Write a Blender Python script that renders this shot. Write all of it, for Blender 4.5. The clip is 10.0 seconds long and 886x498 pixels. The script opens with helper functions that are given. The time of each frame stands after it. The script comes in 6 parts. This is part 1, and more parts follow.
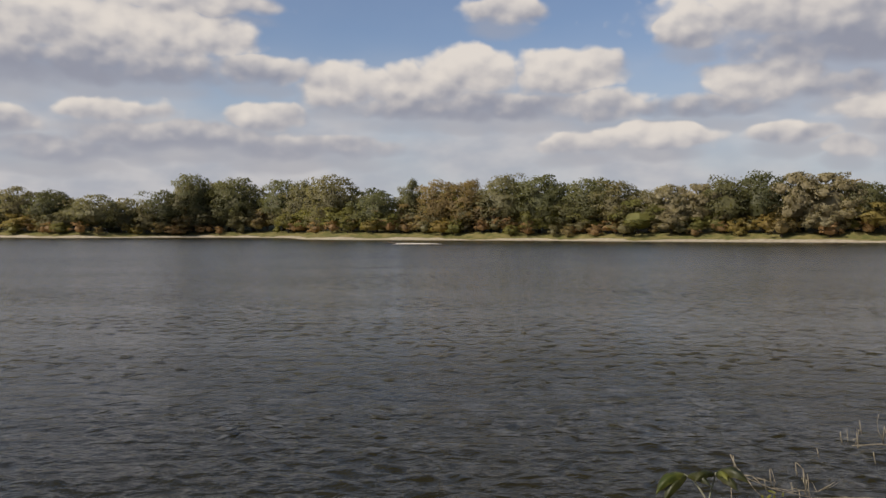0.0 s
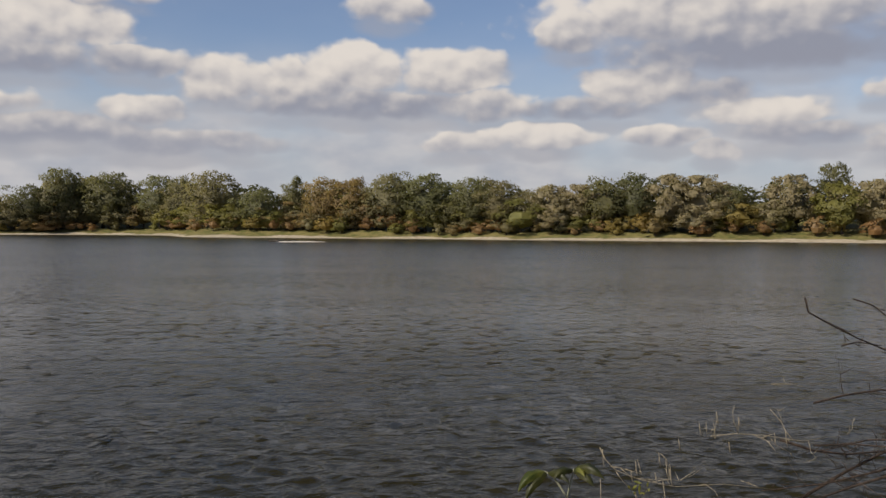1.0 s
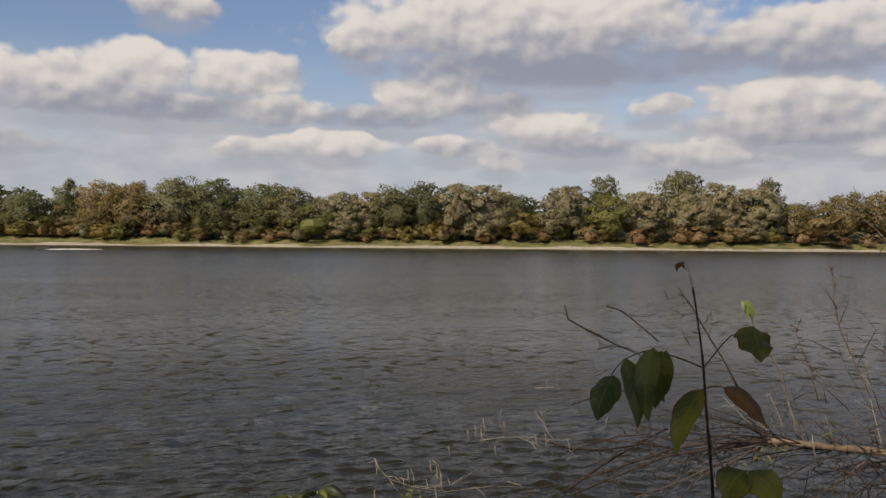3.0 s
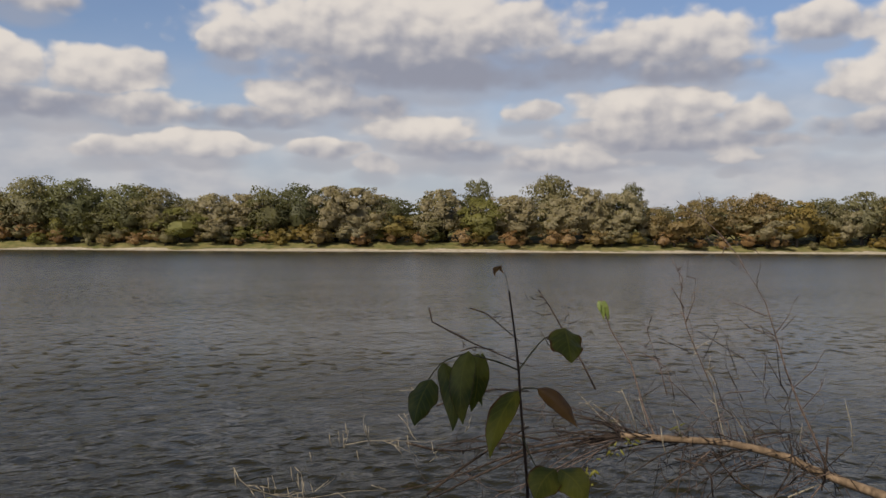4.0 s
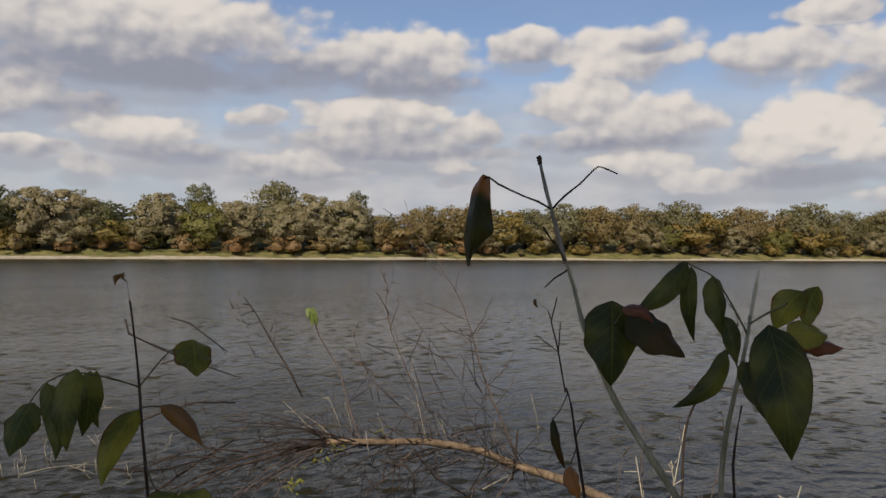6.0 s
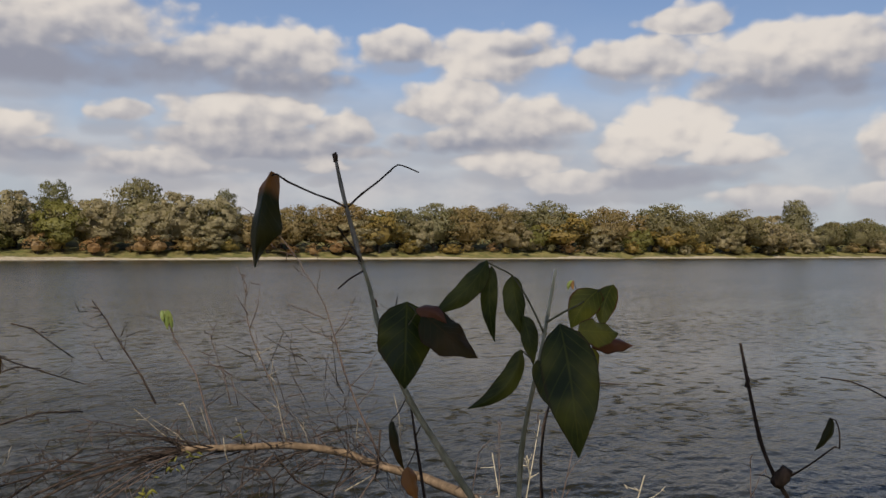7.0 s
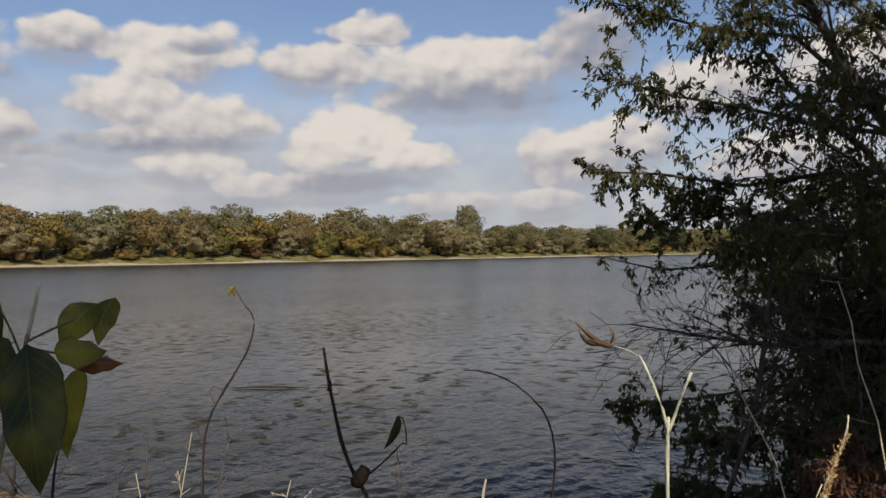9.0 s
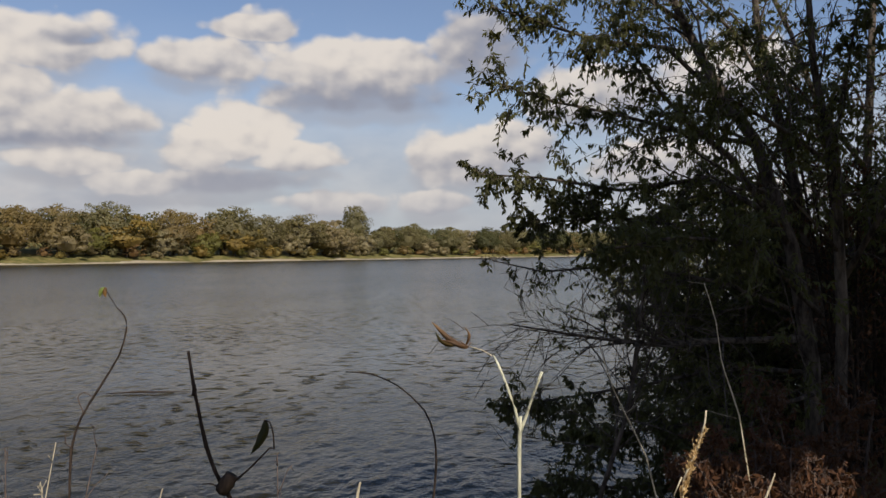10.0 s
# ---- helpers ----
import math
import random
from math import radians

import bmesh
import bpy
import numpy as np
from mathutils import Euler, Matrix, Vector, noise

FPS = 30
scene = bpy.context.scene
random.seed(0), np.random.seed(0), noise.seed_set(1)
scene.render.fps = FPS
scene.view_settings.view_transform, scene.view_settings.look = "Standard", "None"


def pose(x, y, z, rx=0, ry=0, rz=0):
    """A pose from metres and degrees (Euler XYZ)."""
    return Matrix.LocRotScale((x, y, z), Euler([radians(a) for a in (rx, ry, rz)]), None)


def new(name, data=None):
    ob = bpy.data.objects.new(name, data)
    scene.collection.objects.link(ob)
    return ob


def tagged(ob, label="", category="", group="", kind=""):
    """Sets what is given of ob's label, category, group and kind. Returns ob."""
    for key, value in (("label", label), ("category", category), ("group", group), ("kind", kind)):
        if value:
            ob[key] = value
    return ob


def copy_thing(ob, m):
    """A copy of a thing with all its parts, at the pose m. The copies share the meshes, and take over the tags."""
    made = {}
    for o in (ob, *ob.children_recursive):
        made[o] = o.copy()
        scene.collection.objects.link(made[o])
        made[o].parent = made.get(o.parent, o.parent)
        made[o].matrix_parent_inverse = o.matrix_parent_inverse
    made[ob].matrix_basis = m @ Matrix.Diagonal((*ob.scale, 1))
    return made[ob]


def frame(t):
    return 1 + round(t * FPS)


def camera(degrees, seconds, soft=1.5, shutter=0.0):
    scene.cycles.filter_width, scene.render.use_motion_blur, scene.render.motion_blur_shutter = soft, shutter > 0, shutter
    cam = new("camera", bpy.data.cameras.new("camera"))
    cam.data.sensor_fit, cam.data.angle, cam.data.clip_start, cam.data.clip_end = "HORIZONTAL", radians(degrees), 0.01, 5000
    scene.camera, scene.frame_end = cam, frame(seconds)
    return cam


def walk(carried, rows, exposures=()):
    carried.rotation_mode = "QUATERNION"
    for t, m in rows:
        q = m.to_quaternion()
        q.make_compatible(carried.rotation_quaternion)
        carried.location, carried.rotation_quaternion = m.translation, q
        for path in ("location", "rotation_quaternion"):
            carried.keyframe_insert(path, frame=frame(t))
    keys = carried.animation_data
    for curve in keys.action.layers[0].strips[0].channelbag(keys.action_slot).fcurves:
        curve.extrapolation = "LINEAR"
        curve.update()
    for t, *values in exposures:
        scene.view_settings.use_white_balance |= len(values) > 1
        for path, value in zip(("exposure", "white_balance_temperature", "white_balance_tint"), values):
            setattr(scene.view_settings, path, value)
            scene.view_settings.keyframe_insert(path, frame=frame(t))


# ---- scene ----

# ======================= camera =======================
cam = camera(55.2, 10.0, soft=1.5)
EYE, TILT, LEAN = 3.6, -1.41, 0.04
ROWS = [
    (0.0, 0.000, 0.000, 0.000, 0.00, 0.00, 0.00),
    (0.5, 0.019, -0.024, 0.007, -3.87, -0.08, -0.01),
    (1.0, 0.043, -0.044, 0.025, -7.73, -0.12, -0.08),
    (1.5, 0.073, -0.061, 0.044, -11.19, -0.03, -0.18),
    (2.0, 0.107, -0.070, 0.061, -14.70, 0.13, -0.21),
    (2.5, 0.138, -0.064, 0.063, -18.06, 0.26, -0.15),
    (4.0, 0.270, -0.102, 0.068, -30.09, 0.53, 0.27),
    (4.5, 0.322, -0.107, 0.066, -34.78, 0.61, 0.23),
    (5.0, 0.360, -0.124, 0.068, -39.60, 0.71, 0.54),
    (5.5, 0.390, -0.136, 0.066, -44.16, 0.84, 0.47),
    (7.0, 0.508, -0.202, 0.066, -57.01, 0.71, 0.84),
    (7.5, 0.525, -0.239, 0.068, -61.75, 0.72, 0.86),
    (8.0, 0.561, -0.288, 0.070, -66.65, 0.72, 0.94),
    (8.5, 0.599, -0.334, 0.070, -72.12, 0.64, 1.34),
    (9.0, 0.630, -0.376, 0.068, -77.91, 0.47, 1.75),
    (9.5, 0.646, -0.403, 0.066, -82.66, 0.38, 1.55),
    (10.0, 0.646, -0.404, 0.066, -85.52, 0.34, 1.47),
]
walk(cam, [(t, pose(0, 0, EYE, TILT, LEAN, 0) @ pose(x, y, z, 90 + pitch, roll, yaw))
           for t, x, y, z, yaw, pitch, roll in ROWS], [(0.0, 0.0), (10.0, 0.0)])

# ======================= light =======================
SUN_AZ, SUN_EL = -118.0, 40.0          # compass from the first view's heading, clockwise
sun_data = bpy.data.lights.new("sun", "SUN")
sun_data.energy, sun_data.angle, sun_data.color = 5.0, radians(0.6), (1.0, 0.91, 0.76)
sun = new("sun", sun_data)
sun_way = Vector((math.sin(radians(SUN_AZ)) * math.cos(radians(SUN_EL)),
                  math.cos(radians(SUN_AZ)) * math.cos(radians(SUN_EL)), math.sin(radians(SUN_EL))))
sun.matrix_world = Matrix.Translation((0, 0, 60)) @ sun_way.to_track_quat("Z", "Y").to_matrix().to_4x4()

# cumulus banks: compass and height, half width and half height in degrees, and how grey (-) or bright (+) they are
CLOUDS_A = [(-28.7, 6.3, 3.8, 1.1, -0.2), (-28.4, 10.7, 2.3, 1.5, 0.1), (-26.9, 9.7, 4.2, 1.7, -0.7), (-26.2, 12.1, 3.1, 1.5, -0.4), (-25.4, 4.8, 4.6, 0.9, -0.5),
            (-21.5, 7.3, 3.6, 0.9, 0.25), (-21.2, 10.0, 8.8, 1.5, -0.6), (-19.5, 12.0, 7.3, 2.2, 0.4), (-17.8, 5.8, 5.7, 1.1, -0.6), (-16.4, 14.2, 5.7, 0.8, -0.2),
            (-12.1, 10.1, 3.8, 1.1, 0), (-11.8, 7.3, 2.4, 1.0, 0.3), (-8.5, 5.3, 6.5, 0.9, -0.4), (-7.0, 9.1, 2.7, 1.9, 0.35), (-2.0, 9.2, 4.6, 1.6, 0.1),
            (1.8, 10.1, 3.4, 1.7, 0.4), (2.5, 7.9, 10.3, 1.0, -0.55), (4.4, 14.2, 2.8, 1.1, 0.1)]
CLOUDS_B = [(8.5, 10.2, 3.8, 1.7, 0.4), (8.9, 5.5, 3.1, 0.8, 0.2), (11.1, 7.9, 2.9, 1.2, 0.3), (14.4, 5.9, 3.6, 1.0, 0.5), (16.0, 12.5, 2.1, 1.7, 0.1),
            (16.6, 12.6, 2.5, 1.8, 0.2), (17.2, 7.7, 4.6, 0.9, -0.5), (19.5, 13.4, 2.7, 1.9, 0.1), (20.9, 9.2, 4.0, 1.7, 0.4), (22.4, 5.8, 2.7, 0.8, 0.1),
            (25.4, 8.4, 2.7, 1.1, -0.6), (25.6, 5.0, 1.5, 0.8, 0.3), (27.0, 13.4, 13.0, 2.8, 0.1), (28.6, 7.2, 3.7, 1.0, 0.5), (29.2, 10.9, 13.0, 1.6, -1.1),
            (30.7, 5.7, 4.4, 1.0, -0.5), (31.9, 14.1, 2.7, 1.4, 0.5), (35.9, 8.4, 2.0, 0.8, 0.1)]
CLOUDS_C = [(38.3, 5.0, 4.6, 0.9, 0.1), (38.3, 11.3, 7.3, 1.7, -0.9), (43.8, 6.9, 6.1, 1.1, -0.5), (43.8, 8.5, 5.3, 1.5, 0.35), (44.9, 12.3, 6.3, 1.9, 0.4),
            (45.6, 10.8, 6.1, 1.1, -0.4), (45.7, 6.2, 7.3, 0.8, 0.05), (49.4, 5.4, 1.5, 0.5, 0.5), (50.2, 7.7, 2.1, 1.4, 0.2), (53.7, 13.0, 2.6, 1.2, 0.1),
            (54.0, 13.2, 2.0, 1.2, 0.1), (57.8, 9.5, 3.5, 1.9, 0.2), (60.0, 7.0, 6.1, 1.0, -0.5), (60.9, 12.5, 4.3, 2.0, 0.4), (61.5, 5.6, 3.2, 1.1, 0.5),
            (61.8, 8.3, 4.8, 1.7, 0.3), (61.8, 13.3, 1.5, 0.6, -1.2), (65.6, 4.3, 3.2, 0.9, 0.5)]
CLOUDS_D = [(69.4, 6.7, 2.3, 1.4, 0.8), (69.6, 12.1, 4.0, 1.4, 0.2), (72.2, 4.6, 4.8, 0.9, -1.0), (72.3, 7.9, 3.2, 2.0, 0.9), (73.0, 14.5, 2.9, 1.0, 0.2),
            (76.1, 6.1, 2.7, 1.2, 0.7), (78.4, 3.1, 3.6, 1.1, 0.1), (79.4, 10.1, 6.7, 1.4, -0.8), (80.4, 12.1, 6.7, 2.1, 0.5), (85.1, 3.2, 2.5, 1.0, 0.2),
            (86.7, 6.0, 3.4, 2.0, 0.2), (88.0, 13.4, 3.6, 2.4, -0.7), (90.4, 7.1, 2.7, 1.7, 0.2), (95.5, 10.1, 4.6, 2.3, 0.1), (100.4, 5.5, 4.6, 1.9, 0.0),
            (103.7, 11.0, 4.6, 2.3, 0.2), (105.4, 3.1, 5.3, 1.5, -0.2)]


def wire(tree, a, b):
    tree.links.new(a, b)


def value_of(tree, op, a, b=None, c=None, clamp=False):
    n = tree.nodes.new("ShaderNodeMath")
    n.operation, n.use_clamp = op, clamp
    for i, v in enumerate((a, b, c)):
        if v is None:
            continue
        if isinstance(v, (int, float)):
            n.inputs[i].default_value = v
        else:
            wire(tree, v, n.inputs[i])
    return n.outputs[0]


def vector_of(tree, op, a, b=None, c=None):
    n = tree.nodes.new("ShaderNodeVectorMath")
    n.operation = op
    for i, v in enumerate((a, b, c)):
        if v is None:
            continue
        if isinstance(v, tuple):
            n.inputs[i].default_value = v
        else:
            wire(tree, v, n.inputs[i])
    return n.outputs["Value"] if op in ("DOT_PRODUCT", "LENGTH") else n.outputs[0]


def ramp_of(tree, v, lo, hi, a=0.0, b=1.0, smooth=True):
    n = tree.nodes.new("ShaderNodeMapRange")
    n.interpolation_type = "SMOOTHSTEP" if smooth else "LINEAR"
    wire(tree, v, n.inputs[0])
    for i, k in enumerate((lo, hi, a, b)):
        if isinstance(k, (int, float)):
            n.inputs[i + 1].default_value = k
        else:
            wire(tree, k, n.inputs[i + 1])
    return n.outputs[0]


def mix_of(tree, fac, a, b, blend="MIX"):
    n = tree.nodes.new("ShaderNodeMix")
    n.data_type, n.blend_type = "RGBA", blend
    for i, v in ((0, fac), (6, a), (7, b)):
        if isinstance(v, (int, float)):
            n.inputs[i].default_value = v
        elif isinstance(v, tuple):
            n.inputs[i].default_value = (*v, 1.0) if len(v) == 3 else v
        else:
            wire(tree, v, n.inputs[i])
    return n.outputs[2]


def noise_of(tree, vec, scale, detail=4.0, rough=0.55, distort=0.0, out=0):
    n = tree.nodes.new("ShaderNodeTexNoise")
    n.inputs["Scale"].default_value, n.inputs["Detail"].default_value = scale, detail
    n.inputs["Roughness"].default_value, n.inputs["Distortion"].default_value = rough, distort
    if vec is not None:
        wire(tree, vec, n.inputs["Vector"])
    return n.outputs[out]


def cloud_field():
    """For a direction given as (compass, height) in degrees: how thick the cloud is, and how high within its bank."""
    g = bpy.data.node_groups.new("cloud_field", "ShaderNodeTree")
    g.interface.new_socket("Place", in_out="INPUT", socket_type="NodeSocketVector")
    g.interface.new_socket("Thick", in_out="OUTPUT", socket_type="NodeSocketFloat")
    g.interface.new_socket("Rise", in_out="OUTPUT", socket_type="NodeSocketFloat")
    gi, go = g.nodes.new("NodeGroupInput"), g.nodes.new("NodeGroupOutput")
    place = gi.outputs[0]
    warp = vector_of(g, "SUBTRACT", noise_of(g, vector_of(g, "MULTIPLY", place, (1.0, 1.5, 0.0)), 0.42, 1.6, 0.5, out=1), (0.5, 0.5, 0.5))
    bent = vector_of(g, "ADD", place, vector_of(g, "MULTIPLY", warp, (2.2, 1.1, 0.0)))
    total, thick, rise = None, None, None
    for az, el, hw, hh, tone in CLOUDS_A + CLOUDS_B + CLOUDS_C + CLOUDS_D:
        kx, ky = 0.87 / hw, 0.87 / hh
        q = vector_of(g, "MULTIPLY_ADD", bent, (kx, ky, 0.0), (-kx * az, -ky * el, 0.0))
        bump = value_of(g, "POWER", 0.3679, value_of(g, "POWER", value_of(g, "ADD", vector_of(g, "DOT_PRODUCT", q, q), value_of(g, "POWER", vector_of(g, "DOT_PRODUCT", vector_of(g, "MINIMUM", q, (0.0, 0.0, 0.0)), (0.0, -1.0, 0.0)), 2.0)), 1.6))
        up = value_of(g, "MULTIPLY", bump, vector_of(g, "DOT_PRODUCT", vector_of(g, "ADD", q, (0.0, tone, 0.0)), (-0.3, 1.35, 0.0)))
        total = bump if total is None else value_of(g, "ADD", total, bump)
        thick = bump if thick is None else value_of(g, "MAXIMUM", thick, bump)
        rise = up if rise is None else value_of(g, "ADD", rise, up)
    rise = value_of(g, "DIVIDE", rise, value_of(g, "ADD", total, 0.25))
    wide = noise_of(g, vector_of(g, "MULTIPLY", place, (1.0, 1.7, 0.0)), 0.075, 2.0, 0.5)
    up_there = g.nodes.new("ShaderNodeSeparateXYZ")
    wire(g, place, up_there.inputs[0])
    loose = value_of(g, "MULTIPLY", ramp_of(g, wide, 0.45, 0.75, 0.0, 0.36), ramp_of(g, up_there.outputs[1], 16.0, 30.0, 1.0, 0.3))
    thick = value_of(g, "ADD", thick, loose)
    wire(g, thick, go.inputs[0]), wire(g, rise, go.inputs[1])
    return g


world = bpy.data.worlds.new("sky")
scene.world, world.use_nodes = world, True
wt = world.node_tree
wt.nodes.clear()
sky = wt.nodes.new("ShaderNodeTexSky")
sky.sky_type, sky.sun_disc = "NISHITA", False
sky.sun_elevation, sky.sun_rotation = radians(SUN_EL), radians(SUN_AZ)
sky.air_density, sky.dust_density, sky.ozone_density = 1.0, 0.8, 1.2
way = wt.nodes.new("ShaderNodeTexCoord").outputs["Generated"]
axes = wt.nodes.new("ShaderNodeSeparateXYZ")
wire(wt, way, axes.inputs[0])
compass = value_of(wt, "MULTIPLY", value_of(wt, "ARCTAN2", axes.outputs[0], axes.outputs[1]), 57.2958)
height = value_of(wt, "MULTIPLY", value_of(wt, "ARCSINE", axes.outputs[2]), 57.2958)
both = wt.nodes.new("ShaderNodeCombineXYZ")
wire(wt, compass, both.inputs[0]), wire(wt, height, both.inputs[1])
field = cloud_field()


banks = wt.nodes.new("ShaderNodeGroup")
banks.node_tree = field
wire(wt, both.outputs[0], banks.inputs[0])


def puffs(shift, scale=0.36, detail=3.3):
    """Rounded heads of several sizes, broken up by finer noise."""
    p = vector_of(wt, "MULTIPLY", vector_of(wt, "ADD", both.outputs[0], shift), (1.0, 1.3, 0.0))
    heads = wt.nodes.new("ShaderNodeTexVoronoi")
    heads.feature, heads.voronoi_dimensions = "SMOOTH_F1", "2D"
    wire(wt, vector_of(wt, "ADD", p, vector_of(wt, "MULTIPLY", noise_of(wt, p, 0.9, 2.0, out=1), (0.8, 0.8, 0.0))), heads.inputs["Vector"])
    for key, v in (("Scale", 0.52), ("Detail", 1.0), ("Roughness", 0.40), ("Smoothness", 0.45)):
        heads.inputs[key].default_value = v
    round_part = value_of(wt, "MULTIPLY_ADD", heads.outputs["Distance"], -0.75, 0.80)
    return value_of(wt, "ADD", value_of(wt, "MULTIPLY", noise_of(wt, p, scale, detail, 0.46), 0.55), value_of(wt, "MULTIPLY", round_part, 0.45))


puff = puffs((0.0, 0.0, 0.0))
billow = value_of(wt, "SUBTRACT", puff, puffs((-0.35, 0.55, 0.0)))
here = value_of(wt, "ADD", banks.outputs[0], value_of(wt, "MULTIPLY", value_of(wt, "SUBTRACT", puff, 0.5), 1.0))
soft_base = ramp_of(wt, banks.outputs[1], -1.1, 0.5, 1.20, 0.62)
cover = ramp_of(wt, here, 0.27, soft_base)
light = value_of(wt, "ADD", banks.outputs[1], value_of(wt, "MULTIPLY", billow, 2.1))
lit = ramp_of(wt, light, -0.9, 1.2)
cloud = mix_of(wt, lit, (0.283, 0.292, 0.352), (0.765, 0.697, 0.630))
air = mix_of(wt, 1.0, sky.outputs[0], (0.091, 0.090, 0.099), "MULTIPLY")
haze = ramp_of(wt, height, 1.0, 14.0, 0.78, 0.0)
air = mix_of(wt, haze, air, (0.43, 0.47, 0.53))
# a thin grey sheet low over the horizon, and the grey skirts that hang under the banks
sheet = noise_of(wt, vector_of(wt, "MULTIPLY", both.outputs[0], (0.5, 1.1, 0.0)), 0.16, 2.5, 0.45)
sheet = value_of(wt, "MULTIPLY", ramp_of(wt, sheet, 0.22, 0.60), ramp_of(wt, height, 5.5, 12.5, 0.92, 0.06))
sheet = value_of(wt, "MULTIPLY", sheet, ramp_of(wt, compass, 58.0, 76.0, 1.0, 0.6))
tuft = noise_of(wt, vector_of(wt, "MULTIPLY", both.outputs[0], (0.7, 1.3, 0.0)), 0.35, 3.0, 0.5)
air = mix_of(wt, sheet, air, mix_of(wt, ramp_of(wt, tuft, 0.3, 0.72), (0.404, 0.414, 0.462), (0.56, 0.54, 0.545)))
above = wt.nodes.new("ShaderNodeGroup")
above.node_tree = field
wire(wt, vector_of(wt, "ADD", both.outputs[0], (0.2, 0.95, 0.0)), above.inputs[0])
skirt = ramp_of(wt, value_of(wt, "ADD", above.outputs[0], value_of(wt, "MULTIPLY", value_of(wt, "SUBTRACT", tuft, 0.5), 0.8)), 0.40, 1.15, 0.0, 0.55)
air = mix_of(wt, skirt, air, (0.36, 0.36, 0.40))
cloud = mix_of(wt, ramp_of(wt, height, 1.0, 8.0, 0.5, 0.0), cloud, (0.49, 0.49, 0.52))
seen = mix_of(wt, value_of(wt, "MULTIPLY", cover, 0.94), air, cloud)
back = wt.nodes.new("ShaderNodeBackground")
wire(wt, seen, back.inputs[0])
back.inputs[1].default_value = 1.0
wire(wt, back.outputs[0], wt.nodes.new("ShaderNodeOutputWorld").inputs[0])

# ======================= materials =======================


def material(name, rough=0.8, spec=0.3, metal=0.0):
    m = bpy.data.materials.new(name)
    m.use_nodes = True
    b = m.node_tree.nodes["Principled BSDF"]
    b.inputs["Roughness"].default_value, b.inputs["Specular IOR Level"].default_value = rough, spec
    b.inputs["Metallic"].default_value = metal
    return m, m.node_tree, b


def object_place(t):
    return t.nodes.new("ShaderNodeTexCoord").outputs["Object"]


def bump_into(t, b, h, strength, distance):
    n = t.nodes.new("ShaderNodeBump")
    n.inputs["Strength"].default_value, n.inputs["Distance"].default_value = strength, distance
    wire(t, h, n.inputs["Height"])
    wire(t, n.outputs[0], b.inputs["Normal"])


def foliage(name, dark, light, far=True, gloss=0.35, thin=0.42):
    """Leaves: a colour between dark and light, leaf by leaf and tree by tree, that lets some light through."""
    m, t, b = material(name, 0.55, gloss)
    geo, info = t.nodes.new("ShaderNodeNewGeometry"), t.nodes.new("ShaderNodeObjectInfo")
    leaf = geo.outputs["Random Per Island"]
    at = vector_of(t, "ADD", object_place(t), vector_of(t, "MULTIPLY", info.outputs["Location"], (0.37, 0.53, 0.0))) if far else object_place(t)
    patch = noise_of(t, at, 5.5 if far else 1.1, 3.0)
    f = value_of(t, "ADD", value_of(t, "MULTIPLY_ADD", leaf, 0.26, 0.17), value_of(t, "MULTIPLY", ramp_of(t, patch, 0.3, 0.7), 0.50))
    c = mix_of(t, f, dark, light)
    c = mix_of(t, ramp_of(t, info.outputs["Random"], 0.0, 1.0, 0.0, 0.3), c, (dark[0] * 1.5, dark[1] * 1.05, dark[2] * 0.9))
    wire(t, c, b.inputs["Base Color"])
    tr = t.nodes.new("ShaderNodeBsdfTranslucent")
    wire(t, mix_of(t, 0.5, c, (light[0] * 1.3, light[1] * 1.3, light[2] * 0.5)), tr.inputs[0])
    mx = t.nodes.new("ShaderNodeMixShader")
    mx.inputs[0].default_value = thin
    wire(t, b.outputs[0], mx.inputs[1]), wire(t, tr.outputs[0], mx.inputs[2])
    wire(t, mx.outputs[0], t.nodes["Material Output"].inputs[0])
    return m


LEAF = {
    "dark": foliage("dark_green_leaves", (0.060, 0.066, 0.028), (0.140, 0.142, 0.068), thin=0.5),
    "green": foliage("green_leaves", (0.092, 0.098, 0.040), (0.195, 0.190, 0.094), thin=0.5),
    "olive": foliage("olive_leaves", (0.126, 0.120, 0.054), (0.258, 0.232, 0.128), thin=0.5),
    "brown": foliage("browning_leaves", (0.170, 0.130, 0.054), (0.315, 0.244, 0.115), thin=0.5),
    "silver": foliage("silver_willow_leaves", (0.130, 0.116, 0.058), (0.385, 0.330, 0.205), thin=0.45),
    "lime": foliage("light_green_leaves", (0.120, 0.124, 0.030), (0.245, 0.228, 0.074), thin=0.5),
    "gold": foliage("golden_leaves", (0.190, 0.147, 0.040), (0.335, 0.262, 0.088), thin=0.5),
    "rust": foliage("rusty_leaves", (0.205, 0.132, 0.060), (0.370, 0.250, 0.122), thin=0.5),
}
NEAR_LEAF = foliage("willow_leaves", (0.036, 0.042, 0.013), (0.122, 0.124, 0.044), False, 0.35, 0.42)
# green shrub leaves, darkened further to paint in the bank's shade
SHADED_SHRUB_LEAF = foliage("shade_darkened_shrub_leaves", (0.032, 0.036, 0.012), (0.100, 0.102, 0.038), False, 0.25, 0.34)
DRY_LEAF = foliage("dry_reddish_leaves", (0.045, 0.021, 0.011), (0.130, 0.062, 0.032), False, 0.2, 0.3)


def bark(name, dark, light, scale=6.0):
    m, t, b = material(name, 0.9, 0.15)
    p = vector_of(t, "MULTIPLY", object_place(t), (1.0, 1.0, 0.35))
    n = noise_of(t, p, scale, 6.0, 0.62)
    wire(t, mix_of(t, ramp_of(t, n, 0.3, 0.7), dark, light), b.inputs["Base Color"])
    bump_into(t, b, n, 0.6, 0.02)
    return m


